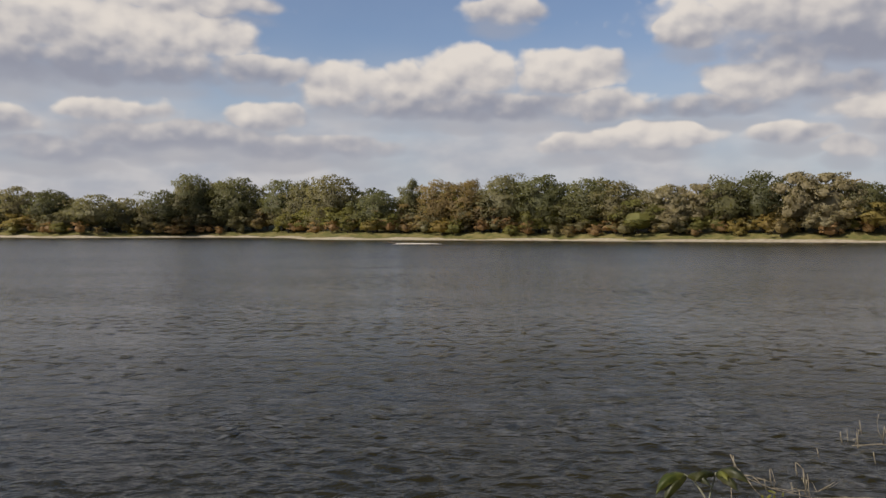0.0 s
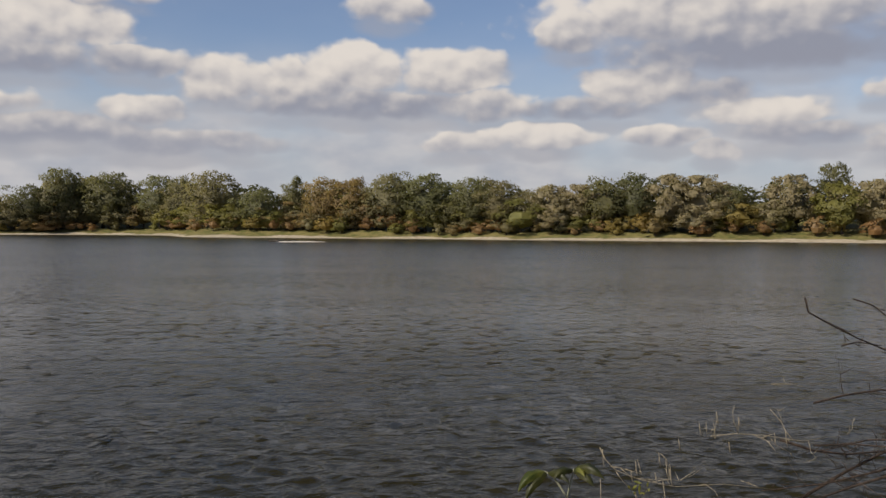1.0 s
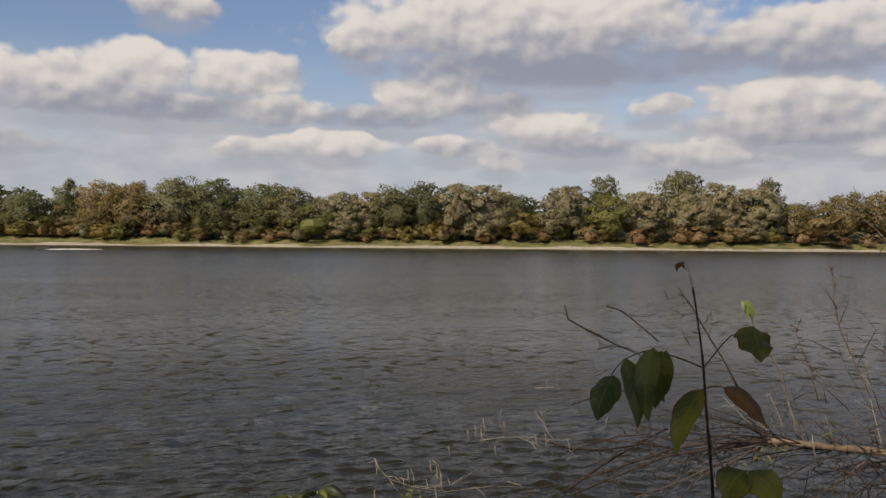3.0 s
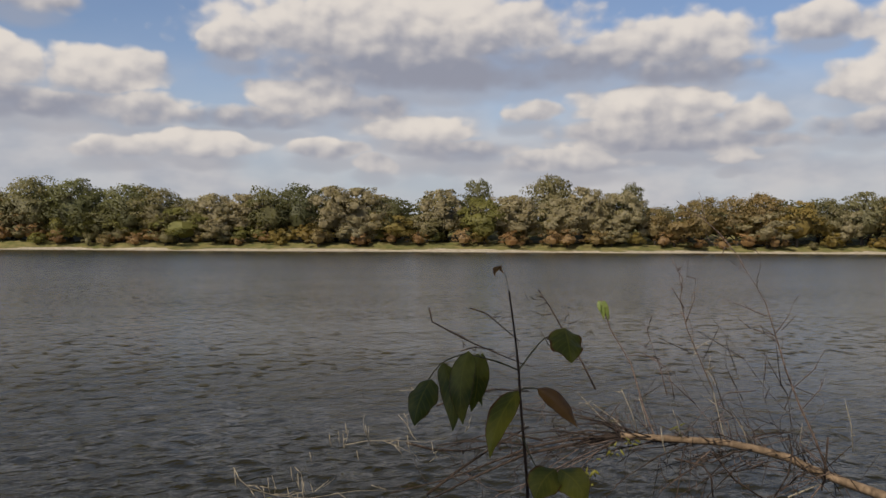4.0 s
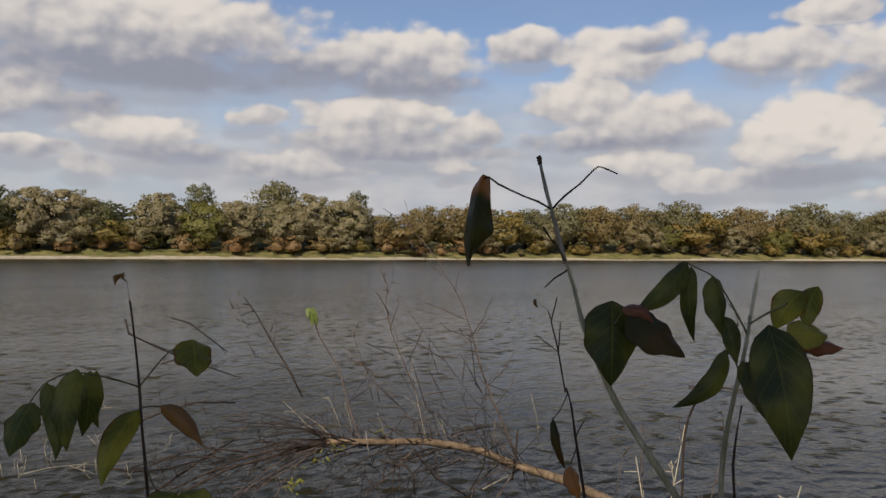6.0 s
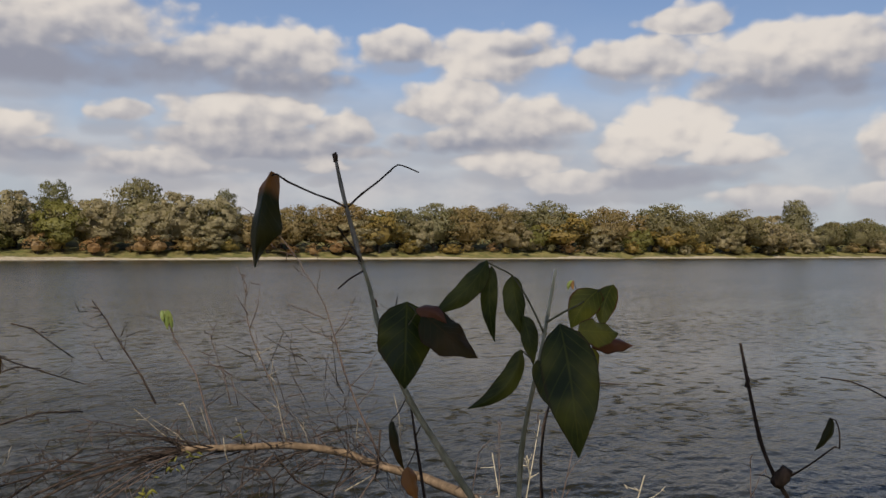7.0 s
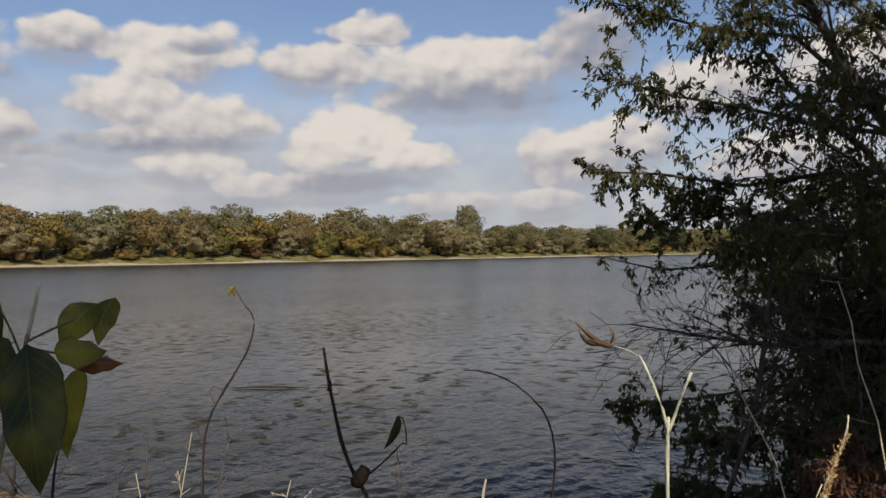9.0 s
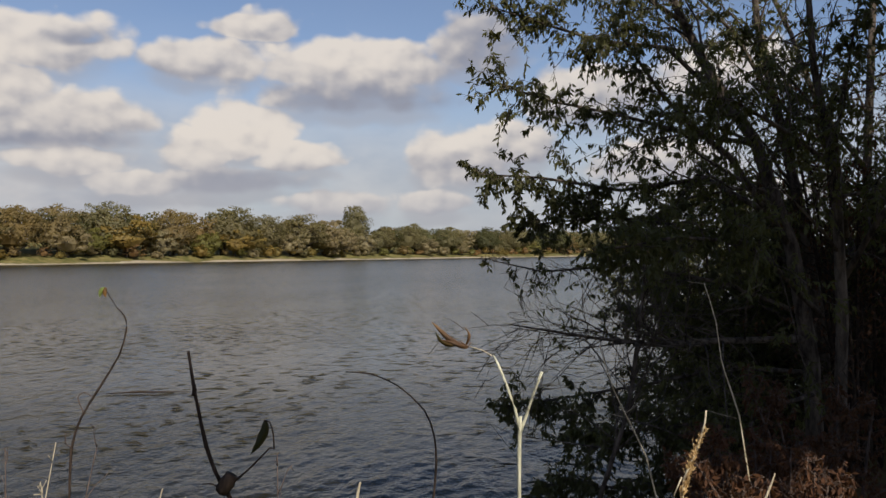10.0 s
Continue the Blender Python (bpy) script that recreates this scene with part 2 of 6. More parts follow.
BARK_FAR = bark("grey_brown_bark", (0.045, 0.036, 0.028), (0.13, 0.11, 0.09), 2.0)
BARK_WILLOW = bark("dark_willow_bark", (0.026, 0.020, 0.016), (0.150, 0.122, 0.098), 14.0)
BARK_DEAD = bark("dead_branch_bark", (0.085, 0.058, 0.036), (0.22, 0.155, 0.10), 18.0)
TWIG_DARK = bark("dark_twig_bark", (0.016, 0.012, 0.010), (0.062, 0.044, 0.034), 40.0)
TWIG_RED = bark("reddish_twig_bark", (0.058, 0.042, 0.035), (0.140, 0.100, 0.081), 40.0)
STRAW_DIM = bark("dull_straw", (0.17, 0.14, 0.10), (0.34, 0.29, 0.21), 60.0)
STRAW = bark("bleached_straw", (0.34, 0.28, 0.19), (0.60, 0.52, 0.38), 60.0)

TWIG_GREEN = bark("green_twig", (0.060, 0.062, 0.030), (0.150, 0.140, 0.080), 60.0)
STEM_PALE = bark("pale_green_stem", (0.15, 0.155, 0.105), (0.36, 0.35, 0.26), 50.0)
STEM_GREY = bark("grey_stem", (0.120, 0.115, 0.095), (0.30, 0.28, 0.235), 50.0)
STEM_WHITE = bark("bleached_stem", (0.36, 0.35, 0.25), (0.62, 0.60, 0.47), 50.0)
SEED = bark("tan_seed_husk", (0.30, 0.19, 0.08), (0.58, 0.40, 0.20), 90.0)


def broad_leaf(name, body, other, rim, blotch=0.5, thin=0.4, gloss=0.45, burnt=None):
    """A broad leaf: midrib and side veins along its length, blotches of a second colour (painted lit patches on the
    green kinds), a withered rim.
    """
    m, t, b = material(name, 0.42, gloss)
    uv = t.nodes.new("ShaderNodeTexCoord").outputs["UV"]
    sx = t.nodes.new("ShaderNodeSeparateXYZ")
    wire(t, uv, sx.inputs[0])
    off = value_of(t, "ABSOLUTE", value_of(t, "SUBTRACT", sx.outputs[0], 0.5))
    spots = noise_of(t, object_place(t), 15.0, 3.0, 0.5)
    c = mix_of(t, ramp_of(t, spots, blotch - 0.22, blotch + 0.14), other, body)
    edge = value_of(t, "ADD", value_of(t, "MULTIPLY", off, 2.0), value_of(t, "MULTIPLY", spots, 0.35))
    c = mix_of(t, ramp_of(t, edge, 1.02, 1.16), c, rim)
    if burnt:      # the end next to the stalk has withered first
        c = mix_of(t, ramp_of(t, value_of(t, "ADD", sx.outputs[1], value_of(t, "MULTIPLY", spots, 0.5)), 0.36, 0.54), burnt, c)
    rib = value_of(t, "SUBTRACT", sx.outputs[1], value_of(t, "MULTIPLY", off, 0.55))
    wave = value_of(t, "SINE", value_of(t, "MULTIPLY", rib, 46.0))
    vein = value_of(t, "MAXIMUM", ramp_of(t, wave, 0.86, 1.0, 0.0, 0.6), ramp_of(t, off, 0.0, 0.035, 1.0, 0.0))
    c = mix_of(t, value_of(t, "MULTIPLY", vein, 0.30), c, (min(1.0, other[0] * 1.5), min(1.0, other[1] * 1.5), other[2] * 1.2))
    wire(t, c, b.inputs["Base Color"])
    bump_into(t, b, value_of(t, "SUBTRACT", spots, vein), 0.35, 0.0012)
    tr = t.nodes.new("ShaderNodeBsdfTranslucent")
    wire(t, mix_of(t, 1.0, c, (1.3, 1.25, 0.6), "MULTIPLY"), tr.inputs[0])
    mx = t.nodes.new("ShaderNodeMixShader")
    mx.inputs[0].default_value = thin
    wire(t, b.outputs[0], mx.inputs[1]), wire(t, tr.outputs[0], mx.inputs[2])
    wire(t, mx.outputs[0], t.nodes["Material Output"].inputs[0])
    return m


# the lighter second colour paints patches of light onto dark green leaves
LEAF_DAPPLED = broad_leaf("light_dappled_green_leaf", (0.022, 0.034, 0.008), (0.125, 0.132, 0.028), (0.046, 0.038, 0.012), 0.49, 0.40, 0.30)
# the same green leaf, coloured lighter for leaves that catch more light
LEAF_DAPPLED_LIT = broad_leaf("lit_dappled_green_leaf", (0.042, 0.060, 0.014), (0.190, 0.190, 0.040), (0.060, 0.048, 0.016), 0.48, 0.45, 0.30)
# turning yellow, with sunlight painted in by raising both colours
LEAF_TURNING_SUNLIT = broad_leaf("sunlit_yellowing_leaf", (0.095, 0.110, 0.020), (0.290, 0.270, 0.050), (0.130, 0.050, 0.018), 0.50, 0.5, 0.30)
LEAF_BROWN = broad_leaf("brown_leaf", (0.190, 0.100, 0.034), (0.080, 0.044, 0.018), (0.060, 0.032, 0.018), 0.48, 0.25, 0.25)
LEAF_DEAD = broad_leaf("withered_leaf", (0.026, 0.029, 0.009), (0.062, 0.036, 0.012), (0.040, 0.022, 0.010), 0.47, 0.2, 0.15)
LEAF_CURLED = broad_leaf("curled_dead_leaf", (0.026, 0.032, 0.010), (0.052, 0.048, 0.014), (0.036, 0.032, 0.012), 0.46, 0.3, 0.2, (0.30, 0.125, 0.030))
LEAF_RED = broad_leaf("rusty_red_leaf", (0.150, 0.060, 0.030), (0.080, 0.028, 0.020), (0.060, 0.026, 0.018), 0.46, 0.25, 0.3)
LEAF_ORANGE = broad_leaf("orange_leaf", (0.280, 0.120, 0.030), (0.110, 0.045, 0.018), (0.090, 0.040, 0.018), 0.45, 0.3, 0.3)
LEAF_DRY = broad_leaf("dry_tan_leaf", (0.220, 0.130, 0.070), (0.070, 0.040, 0.024), (0.040, 0.024, 0.016), 0.48, 0.25, 0.2)
LEAF_LIME = broad_leaf("lime_leaf", (0.024, 0.030, 0.008), (0.062, 0.062, 0.014), (0.050, 0.034, 0.012), 0.48)
LEAF_SMALL = broad_leaf("pale_green_leaf", (0.15, 0.20, 0.05), (0.22, 0.25, 0.07), (0.16, 0.15, 0.05), 0.5)

# bank frame: s along the river (downstream of the view), n across it
ACROSS = 25.0
N_DIR = Vector((math.sin(radians(ACROSS)), math.cos(radians(ACROSS)), 0))
S_DIR = Vector((math.cos(radians(ACROSS)), -math.sin(radians(ACROSS)), 0))
FAR = 225.0


def river(s, n, z=0.0):
    return S_DIR * s + N_DIR * n + Vector((0, 0, z))


def smooth(a, b, x):
    f = min(1.0, max(0.0, (x - a) / (b - a)))
    return f * f * (3 - 2 * f)


def far_edge(s):
    """How far the far waterline lies: a straight bank with shallow bays, and a deeper bay upstream."""
    bay = 34.0 * math.exp(-((s + 205.0) / 42.0) ** 4)
    return FAR + bay + 1.6 * math.sin(s * 0.061 + 0.8) + 1.1 * math.sin(s * 0.143) + 0.5 * math.sin(s * 0.41 + 2.0)


def near_edge(s):
    return 4.3 - 2.0 * smooth(3.0, 9.0, s) + 0.5 * math.sin(s * 0.5 + 1.0) + 0.25 * math.sin(s * 1.3)


def ground_height(s, n):
    near, far = near_edge(s), far_edge(s)
    rough = noise.noise(Vector((s * 0.7, n * 0.7, 3.0))) * 0.10 + noise.noise(Vector((s * 0.13, n * 0.13, 7.0))) * 0.18
    if n < 60:
        z = 2.0 - 3.6 * smooth(near - 3.2, near + 2.6, n)
        return z + rough * (1.0 if n < near else 0.3)
    d = n - far
    beach = 0.50 + 0.22 * math.sin(s * 0.037 + 1.0) + 0.16 * math.sin(s * 0.11)
    z = -1.6 + 1.6 * smooth(-30.0, 0.0, d) if d < 0 else beach * min(1.0, d / 5.0) + 1.9 * smooth(4.5, 14.0, d) + 5.5 * smooth(18.0, 60.0, d)
    return z + (rough * smooth(4.0, 10.0, d) * 1.6 if d > 0 else 0.0)


def mesh_of(name, verts, faces, mats=(), smooth_faces=True):
    me = bpy.data.meshes.new(name)
    me.from_pydata(verts, [], faces)
    for m in mats:
        me.materials.append(m)
    if smooth_faces:
        me.polygons.foreach_set("use_smooth", [True] * len(me.polygons))
    me.update()
    return me


def quads_mesh(name, verts, mat, normals=None):
    """A mesh of loose four-cornered leaves, from an array of corners; normals, if given, one for each leaf."""
    me = bpy.data.meshes.new(name)
    v = np.asarray(verts, dtype=np.float32).reshape(-1, 3)
    k = len(v) // 4
    me.vertices.add(len(v))
    me.vertices.foreach_set("co", v.ravel())
    me.loops.add(len(v))
    me.loops.foreach_set("vertex_index", np.arange(len(v), dtype=np.int32))
    me.polygons.add(k)
    me.polygons.foreach_set("loop_start", np.arange(0, len(v), 4, dtype=np.int32))
    me.polygons.foreach_set("loop_total", np.full(k, 4, dtype=np.int32))
    me.materials.append(mat)
    me.update()
    if normals is not None:
        me.polygons.foreach_set("use_smooth", np.ones(k, dtype=bool))
        me.normals_split_custom_set(np.repeat(normals, 4, axis=0).tolist())
    return me


def thing(name, place, label, category, group="", kind=""):
    ob = new(name)
    ob.location = place
    ob.empty_display_size = 0.2
    return tagged(ob, label, category, group, kind)


def part(name, me, parent, label="", at=None):
    ob = new(name, me)
    ob.parent = parent
    if at is not None:
        ob.location = at
    if label:
        tagged(ob, label)
    return ob


# ----- ground: one sheet from behind the camera, under the river, to the far fields
ground_mat, t, b = material("river_bank_soil", 0.95, 0.1)
gp = object_place(t)
across = vector_of(t, "DOT_PRODUCT", gp, (N_DIR.x, N_DIR.y, 0.0))
gz = t.nodes.new("ShaderNodeSeparateXYZ")
wire(t, gp, gz.inputs[0])
fine, patchy = noise_of(t, gp, 3.0, 6.0, 0.6), noise_of(t, gp, 0.11, 4.0, 0.6)
grass = mix_of(t, ramp_of(t, noise_of(t, gp, 0.35, 5.0, 0.65), 0.35, 0.65), (0.090, 0.092, 0.030), (0.190, 0.158, 0.064))
soil = mix_of(t, ramp_of(t, fine, 0.3, 0.7), (0.045, 0.033, 0.022), (0.13, 0.10, 0.065))
sand = mix_of(t, ramp_of(t, noise_of(t, gp, 0.8, 5.0, 0.6), 0.3, 0.7), (0.25, 0.205, 0.15), (0.44, 0.38, 0.29))
sandy = value_of(t, "ADD", gz.outputs[2], value_of(t, "MULTIPLY", value_of(t, "SUBTRACT", noise_of(t, gp, 0.055, 4.0, 0.6), 0.5), 2.4))
wet = ramp_of(t, gz.outputs[2], 0.03, 0.12, 0.35, 1.0)
far_ground = mix_of(t, ramp_of(t, sandy, 0.47, 0.63), mix_of(t, 1.0, sand, wet, "MULTIPLY"), grass)
near_ground = mix_of(t, ramp_of(t, patchy, 0.4, 0.6, 0.2, 0.8), soil, grass)
wire(t, mix_of(t, ramp_of(t, across, 90.0, 110.0), near_ground, far_ground), b.inputs["Base Color"])
bump_into(t, b, fine, 0.5, 0.05)

n_steps = ([-2500, -900, -300, -120, -60, -35, -22, -15] + [-10 + 1.0 * i for i in range(10)] + [0.4 * i for i in range(20)]
           + [9, 12, 20, 40, 59, 61, 120, 170, 190] + [200 + 4 * i for i in range(4)] + [216 + 0.8 * i for i in range(65)]
           + [270, 276, 284, 300, 340, 450, 700, 1200, 2000, 3500])
s_steps = ([-3000, -1500, -800, -500] + [-420 + 9 * i for i in range(43)] + [-30 + 2.0 * i for i in range(10)]
           + [-10 + 0.5 * i for i in range(60)] + [20 + 4 * i for i in range(20)] + [100 + 10 * i for i in range(110)] + [1300, 1800, 2600, 4000])
gv = [river(s, n, ground_height(s, n)) for s in s_steps for n in n_steps]
k = len(n_steps)
gf = [(i * k + j, (i + 1) * k + j, (i + 1) * k + j + 1, i * k + j + 1) for i in range(len(s_steps) - 1) for j in range(k - 1)]
ground = tagged(new("ground", mesh_of("ground", gv, gf, [ground_mat])), "river banks of soil, grass and pale sand", "ground", kind="structure")

# ----- water: one sheet, ruffled by short wind waves
water_mat, t, b = material("river_water", 0.10, 0.35)
b.inputs["IOR"].default_value = 1.33
b.inputs["Specular Tint"].default_value = (1.0, 0.945, 0.755, 1.0)
wp = object_place(t)
murk = noise_of(t, wp, 0.03, 3.0)
wire(t, ramp_of(t, vector_of(t, "LENGTH", wp), 22.0, 110.0, 0.10, 0.22), b.inputs["Roughness"])   # ripples too fine to tell apart
wire(t, mix_of(t, ramp_of(t, murk, 0.3, 0.7), (0.014, 0.012, 0.004), (0.022, 0.018, 0.006)), b.inputs["Base Color"])
ripple = noise_of(t, vector_of(t, "MULTIPLY", wp, (1.0, 1.4, 1.0)), 8.0, 3.0, 0.6, 0.3)
chop = noise_of(t, vector_of(t, "MULTIPLY", wp, (1.0, 1.6, 1.0)), 2.4, 3.0, 0.6, 0.3)
roll = noise_of(t, vector_of(t, "MULTIPLY", wp, (0.8, 1.5, 1.0)), 0.75, 2.0, 0.5, 0.4)
gust = ramp_of(t, noise_of(t, vector_of(t, "MULTIPLY", wp, (0.5, 1.0, 1.0)), 0.06, 4.0), 0.3, 0.7, 0.6, 1.25)
swell = value_of(t, "ADD", value_of(t, "MULTIPLY", ripple, 0.022), value_of(t, "ADD", value_of(t, "MULTIPLY", chop, 0.07), value_of(t, "MULTIPLY", roll, 0.16)))
wavelet = ramp_of(t, noise_of(t, vector_of(t, "MULTIPLY", wp, (1.0, 0.9, 1.0)), 2.0, 1.5, 0.5, 0.3), 0.58, 0.90, 0.0, 0.26, False)
bands = ramp_of(t, noise_of(t, vector_of(t, "MULTIPLY", wp, (0.4, 1.0, 1.0)), 0.12, 3.0), 0.38, 0.60, 0.15, 1.0)
wavelet = value_of(t, "MULTIPLY", value_of(t, "MULTIPLY", wavelet, bands), ramp_of(t, vector_of(t, "LENGTH", wp), 9.0, 20.0))
swell = value_of(t, "MULTIPLY", swell, ramp_of(t, vector_of(t, "LENGTH", wp), 12.0, 30.0, 1.0, 0.32))
swell = value_of(t, "ADD", swell, wavelet)      # single steeper wavelets farther out
bump_into(t, b, value_of(t, "MULTIPLY", swell, gust), 1.0, 1.0)

rng = np.random.default_rng(5)
rr = np.concatenate([[2.5, 4.0, 6.0], 5400.0 / np.arange(640, 24, -2.2), [240, 280, 340, 450, 700, 1200, 2500]])
aa = np.radians(np.concatenate([np.arange(-70, -30, 4), np.arange(-30, 98, 0.18), np.arange(98, 122, 3)]))
R_, A_ = np.meshgrid(rr, aa, indexing="ij")
X_, Y_ = R_ * np.sin(A_), R_ * np.cos(A_)
Z_ = np.zeros_like(X_)
spacing = np.maximum(R_ * R_ / 5400.0 * 2.2, R_ * 0.0032)
slope2 = 0.0
for i in range(76):
    lam = 0.15 * 1.036 ** i
    k_ = 2 * math.pi / lam
    head = radians(200 + rng.normal(0, 30))
    amp = lam * math.exp(-((math.log(lam) - math.log(0.36)) / 0.62) ** 2)
    slope2 += 0.5 * (k_ * amp) ** 2
    fade = np.clip(lam / (spacing * 2.4) - 1.0, 0.0, 1.0)
    Z_ += fade * amp * np.sin(k_ * (X_ * math.sin(head) + Y_ * math.cos(head)) + rng.uniform(0, 6.28))
gusts = 0.8 + 0.35 * np.sin(X_ * 0.21 + 1.0) * np.sin(Y_ * 0.17 + 0.4) + 0.2 * np.sin(X_ * 0.53 + Y_ * 0.31)
Z_ *= gusts * 0.175 / math.sqrt(slope2)
Z_ += 6.0 * (Z_ * Z_ - (Z_ * Z_).mean())      # peaked crests, flat troughs
wv = np.stack([X_, Y_, Z_], -1).reshape(-1, 3)
ni, nj = R_.shape
ii, jj = np.meshgrid(np.arange(ni - 1), np.arange(nj - 1), indexing="ij")
wf = np.stack([ii * nj + jj, (ii + 1) * nj + jj, (ii + 1) * nj + jj + 1, ii * nj + jj + 1], -1).reshape(-1, 4)
me = bpy.data.meshes.new("water")
me.vertices.add(len(wv)), me.vertices.foreach_set("co", wv.astype(np.float32).ravel())
me.loops.add(wf.size), me.loops.foreach_set("vertex_index", wf[:, ::-1].astype(np.int32).ravel())
me.polygons.add(len(wf))
me.polygons.foreach_set("loop_start", np.arange(0, wf.size, 4, dtype=np.int32))
me.polygons.foreach_set("loop_total", np.full(len(wf), 4, dtype=np.int32))
me.polygons.foreach_set("use_smooth", np.ones(len(wf), dtype=bool))
me.materials.append(water_mat)
me.update()
water = tagged(new("water", me), "wide grey-green river ruffled by small waves", "water", kind="structure")

# ======================= far wood =======================


def tube(points, radii, sides=6, verts=None, faces=None):
    """A tapering tube along points; adds to verts and faces."""
    verts, faces = ([] if verts is None else verts), ([] if faces is None else faces)
    base = len(verts)
    pts = [Vector(p) for p in points]
    for i, p in enumerate(pts):
        d = (pts[min(i + 1, len(pts) - 1)] - pts[max(i - 1, 0)])
        d = d.normalized() if d.length > 1e-9 else Vector((0, 0, 1))
        side = d.cross(Vector((0.31, 0.17, 0.94))) if abs(d.z) < 0.9 else d.cross(Vector((1, 0.1, 0)))
        side.normalize()
        other = d.cross(side)
        for j in range(sides):
            a = 2 * math.pi * j / sides
            verts.append(p + (side * math.cos(a) + other * math.sin(a)) * radii[i])
    for i in range(len(pts) - 1):
        for j in range(sides):
            a, c = base + i * sides + j, base + i * sides + (j + 1) % sides
            faces.append((a, c, c + sides, a + sides))
    faces.append(tuple(base + j for j in reversed(range(sides))))
    faces.append(tuple(base + (len(pts) - 1) * sides + j for j in range(sides)))
    return verts, faces


def crown_leaves(rs, lumps, count, size, loose=True):
    """Leaf clumps on the skins of rounded lumps (x, y, z, radius across, radius up)."""
    lumps = np.array(lumps)
    area = lumps[:, 3] * lumps[:, 4]
    pick = rs.choice(len(lumps), count, p=area / area.sum())
    L = lumps[pick]
    d = rs.normal(size=(count, 3))
    d[:, 2] = np.where(d[:, 2] < -0.45, -d[:, 2], d[:, 2])
    d /= np.linalg.norm(d, axis=1)[:, None]
    depth = rs.uniform(0.55, 1.24, count) ** 0.7 if loose else rs.uniform(0.45, 1.18, count) ** 0.8
    p = L[:, :3] + d * np.stack([L[:, 3], L[:, 3], L[:, 4]], -1) * depth[:, None]
    nrm = d + rs.normal(scale=0.38, size=(count, 3))
    nrm /= np.linalg.norm(nrm, axis=1)[:, None]
    side = np.cross(nrm, rs.normal(size=(count, 3)))
    side /= np.linalg.norm(side, axis=1)[:, None]
    other = np.cross(nrm, side)
    sz = (size * rs.uniform(0.55, 1.25, count))[:, None]
    w = sz * rs.uniform(0.45, 0.8, count)[:, None]
    lift = nrm * sz * 0.22
    soft = d * 0.80 + nrm * 0.28
    soft /= np.linalg.norm(soft, axis=1)[:, None]
    return np.stack([p - side * sz, p - other * w + lift, p + side * sz, p + other * w + lift * 0.4], 1), soft


def crown_hearts(rs, lumps, rings=5, around=8):
    """The dense inside of each lump: an uneven rounded body that the leaf clumps stand on."""
    out = []
    for x, y, z, r, h in lumps:
        jag = rs.uniform(0.78, 1.0, (rings + 1, around))
        grid = np.empty((rings + 1, around, 3))
        for i in range(rings + 1):
            e = -math.pi / 2 + math.pi * i / rings
            for j in range(around):
                a = 2 * math.pi * j / around
                k = 0.90 * jag[i, j]
                grid[i, j] = (x + r * k * math.cos(e) * math.cos(a), y + r * k * math.cos(e) * math.sin(a), z + h * 0.90 * jag[i, 0 if i in (0, rings) else j] * math.sin(e))
        for i in range(rings):
            for j in range(around):
                c = (j + 1) % around
                out.append((grid[i, j], grid[i, c], grid[i + 1, c], grid[i + 1, j]))
    out = np.array(out)
    mid = out.mean(1) - np.repeat(np.array(lumps)[:, :3], rings * around, axis=0)
    return out, mid / np.linalg.norm(mid, axis=1)[:, None]


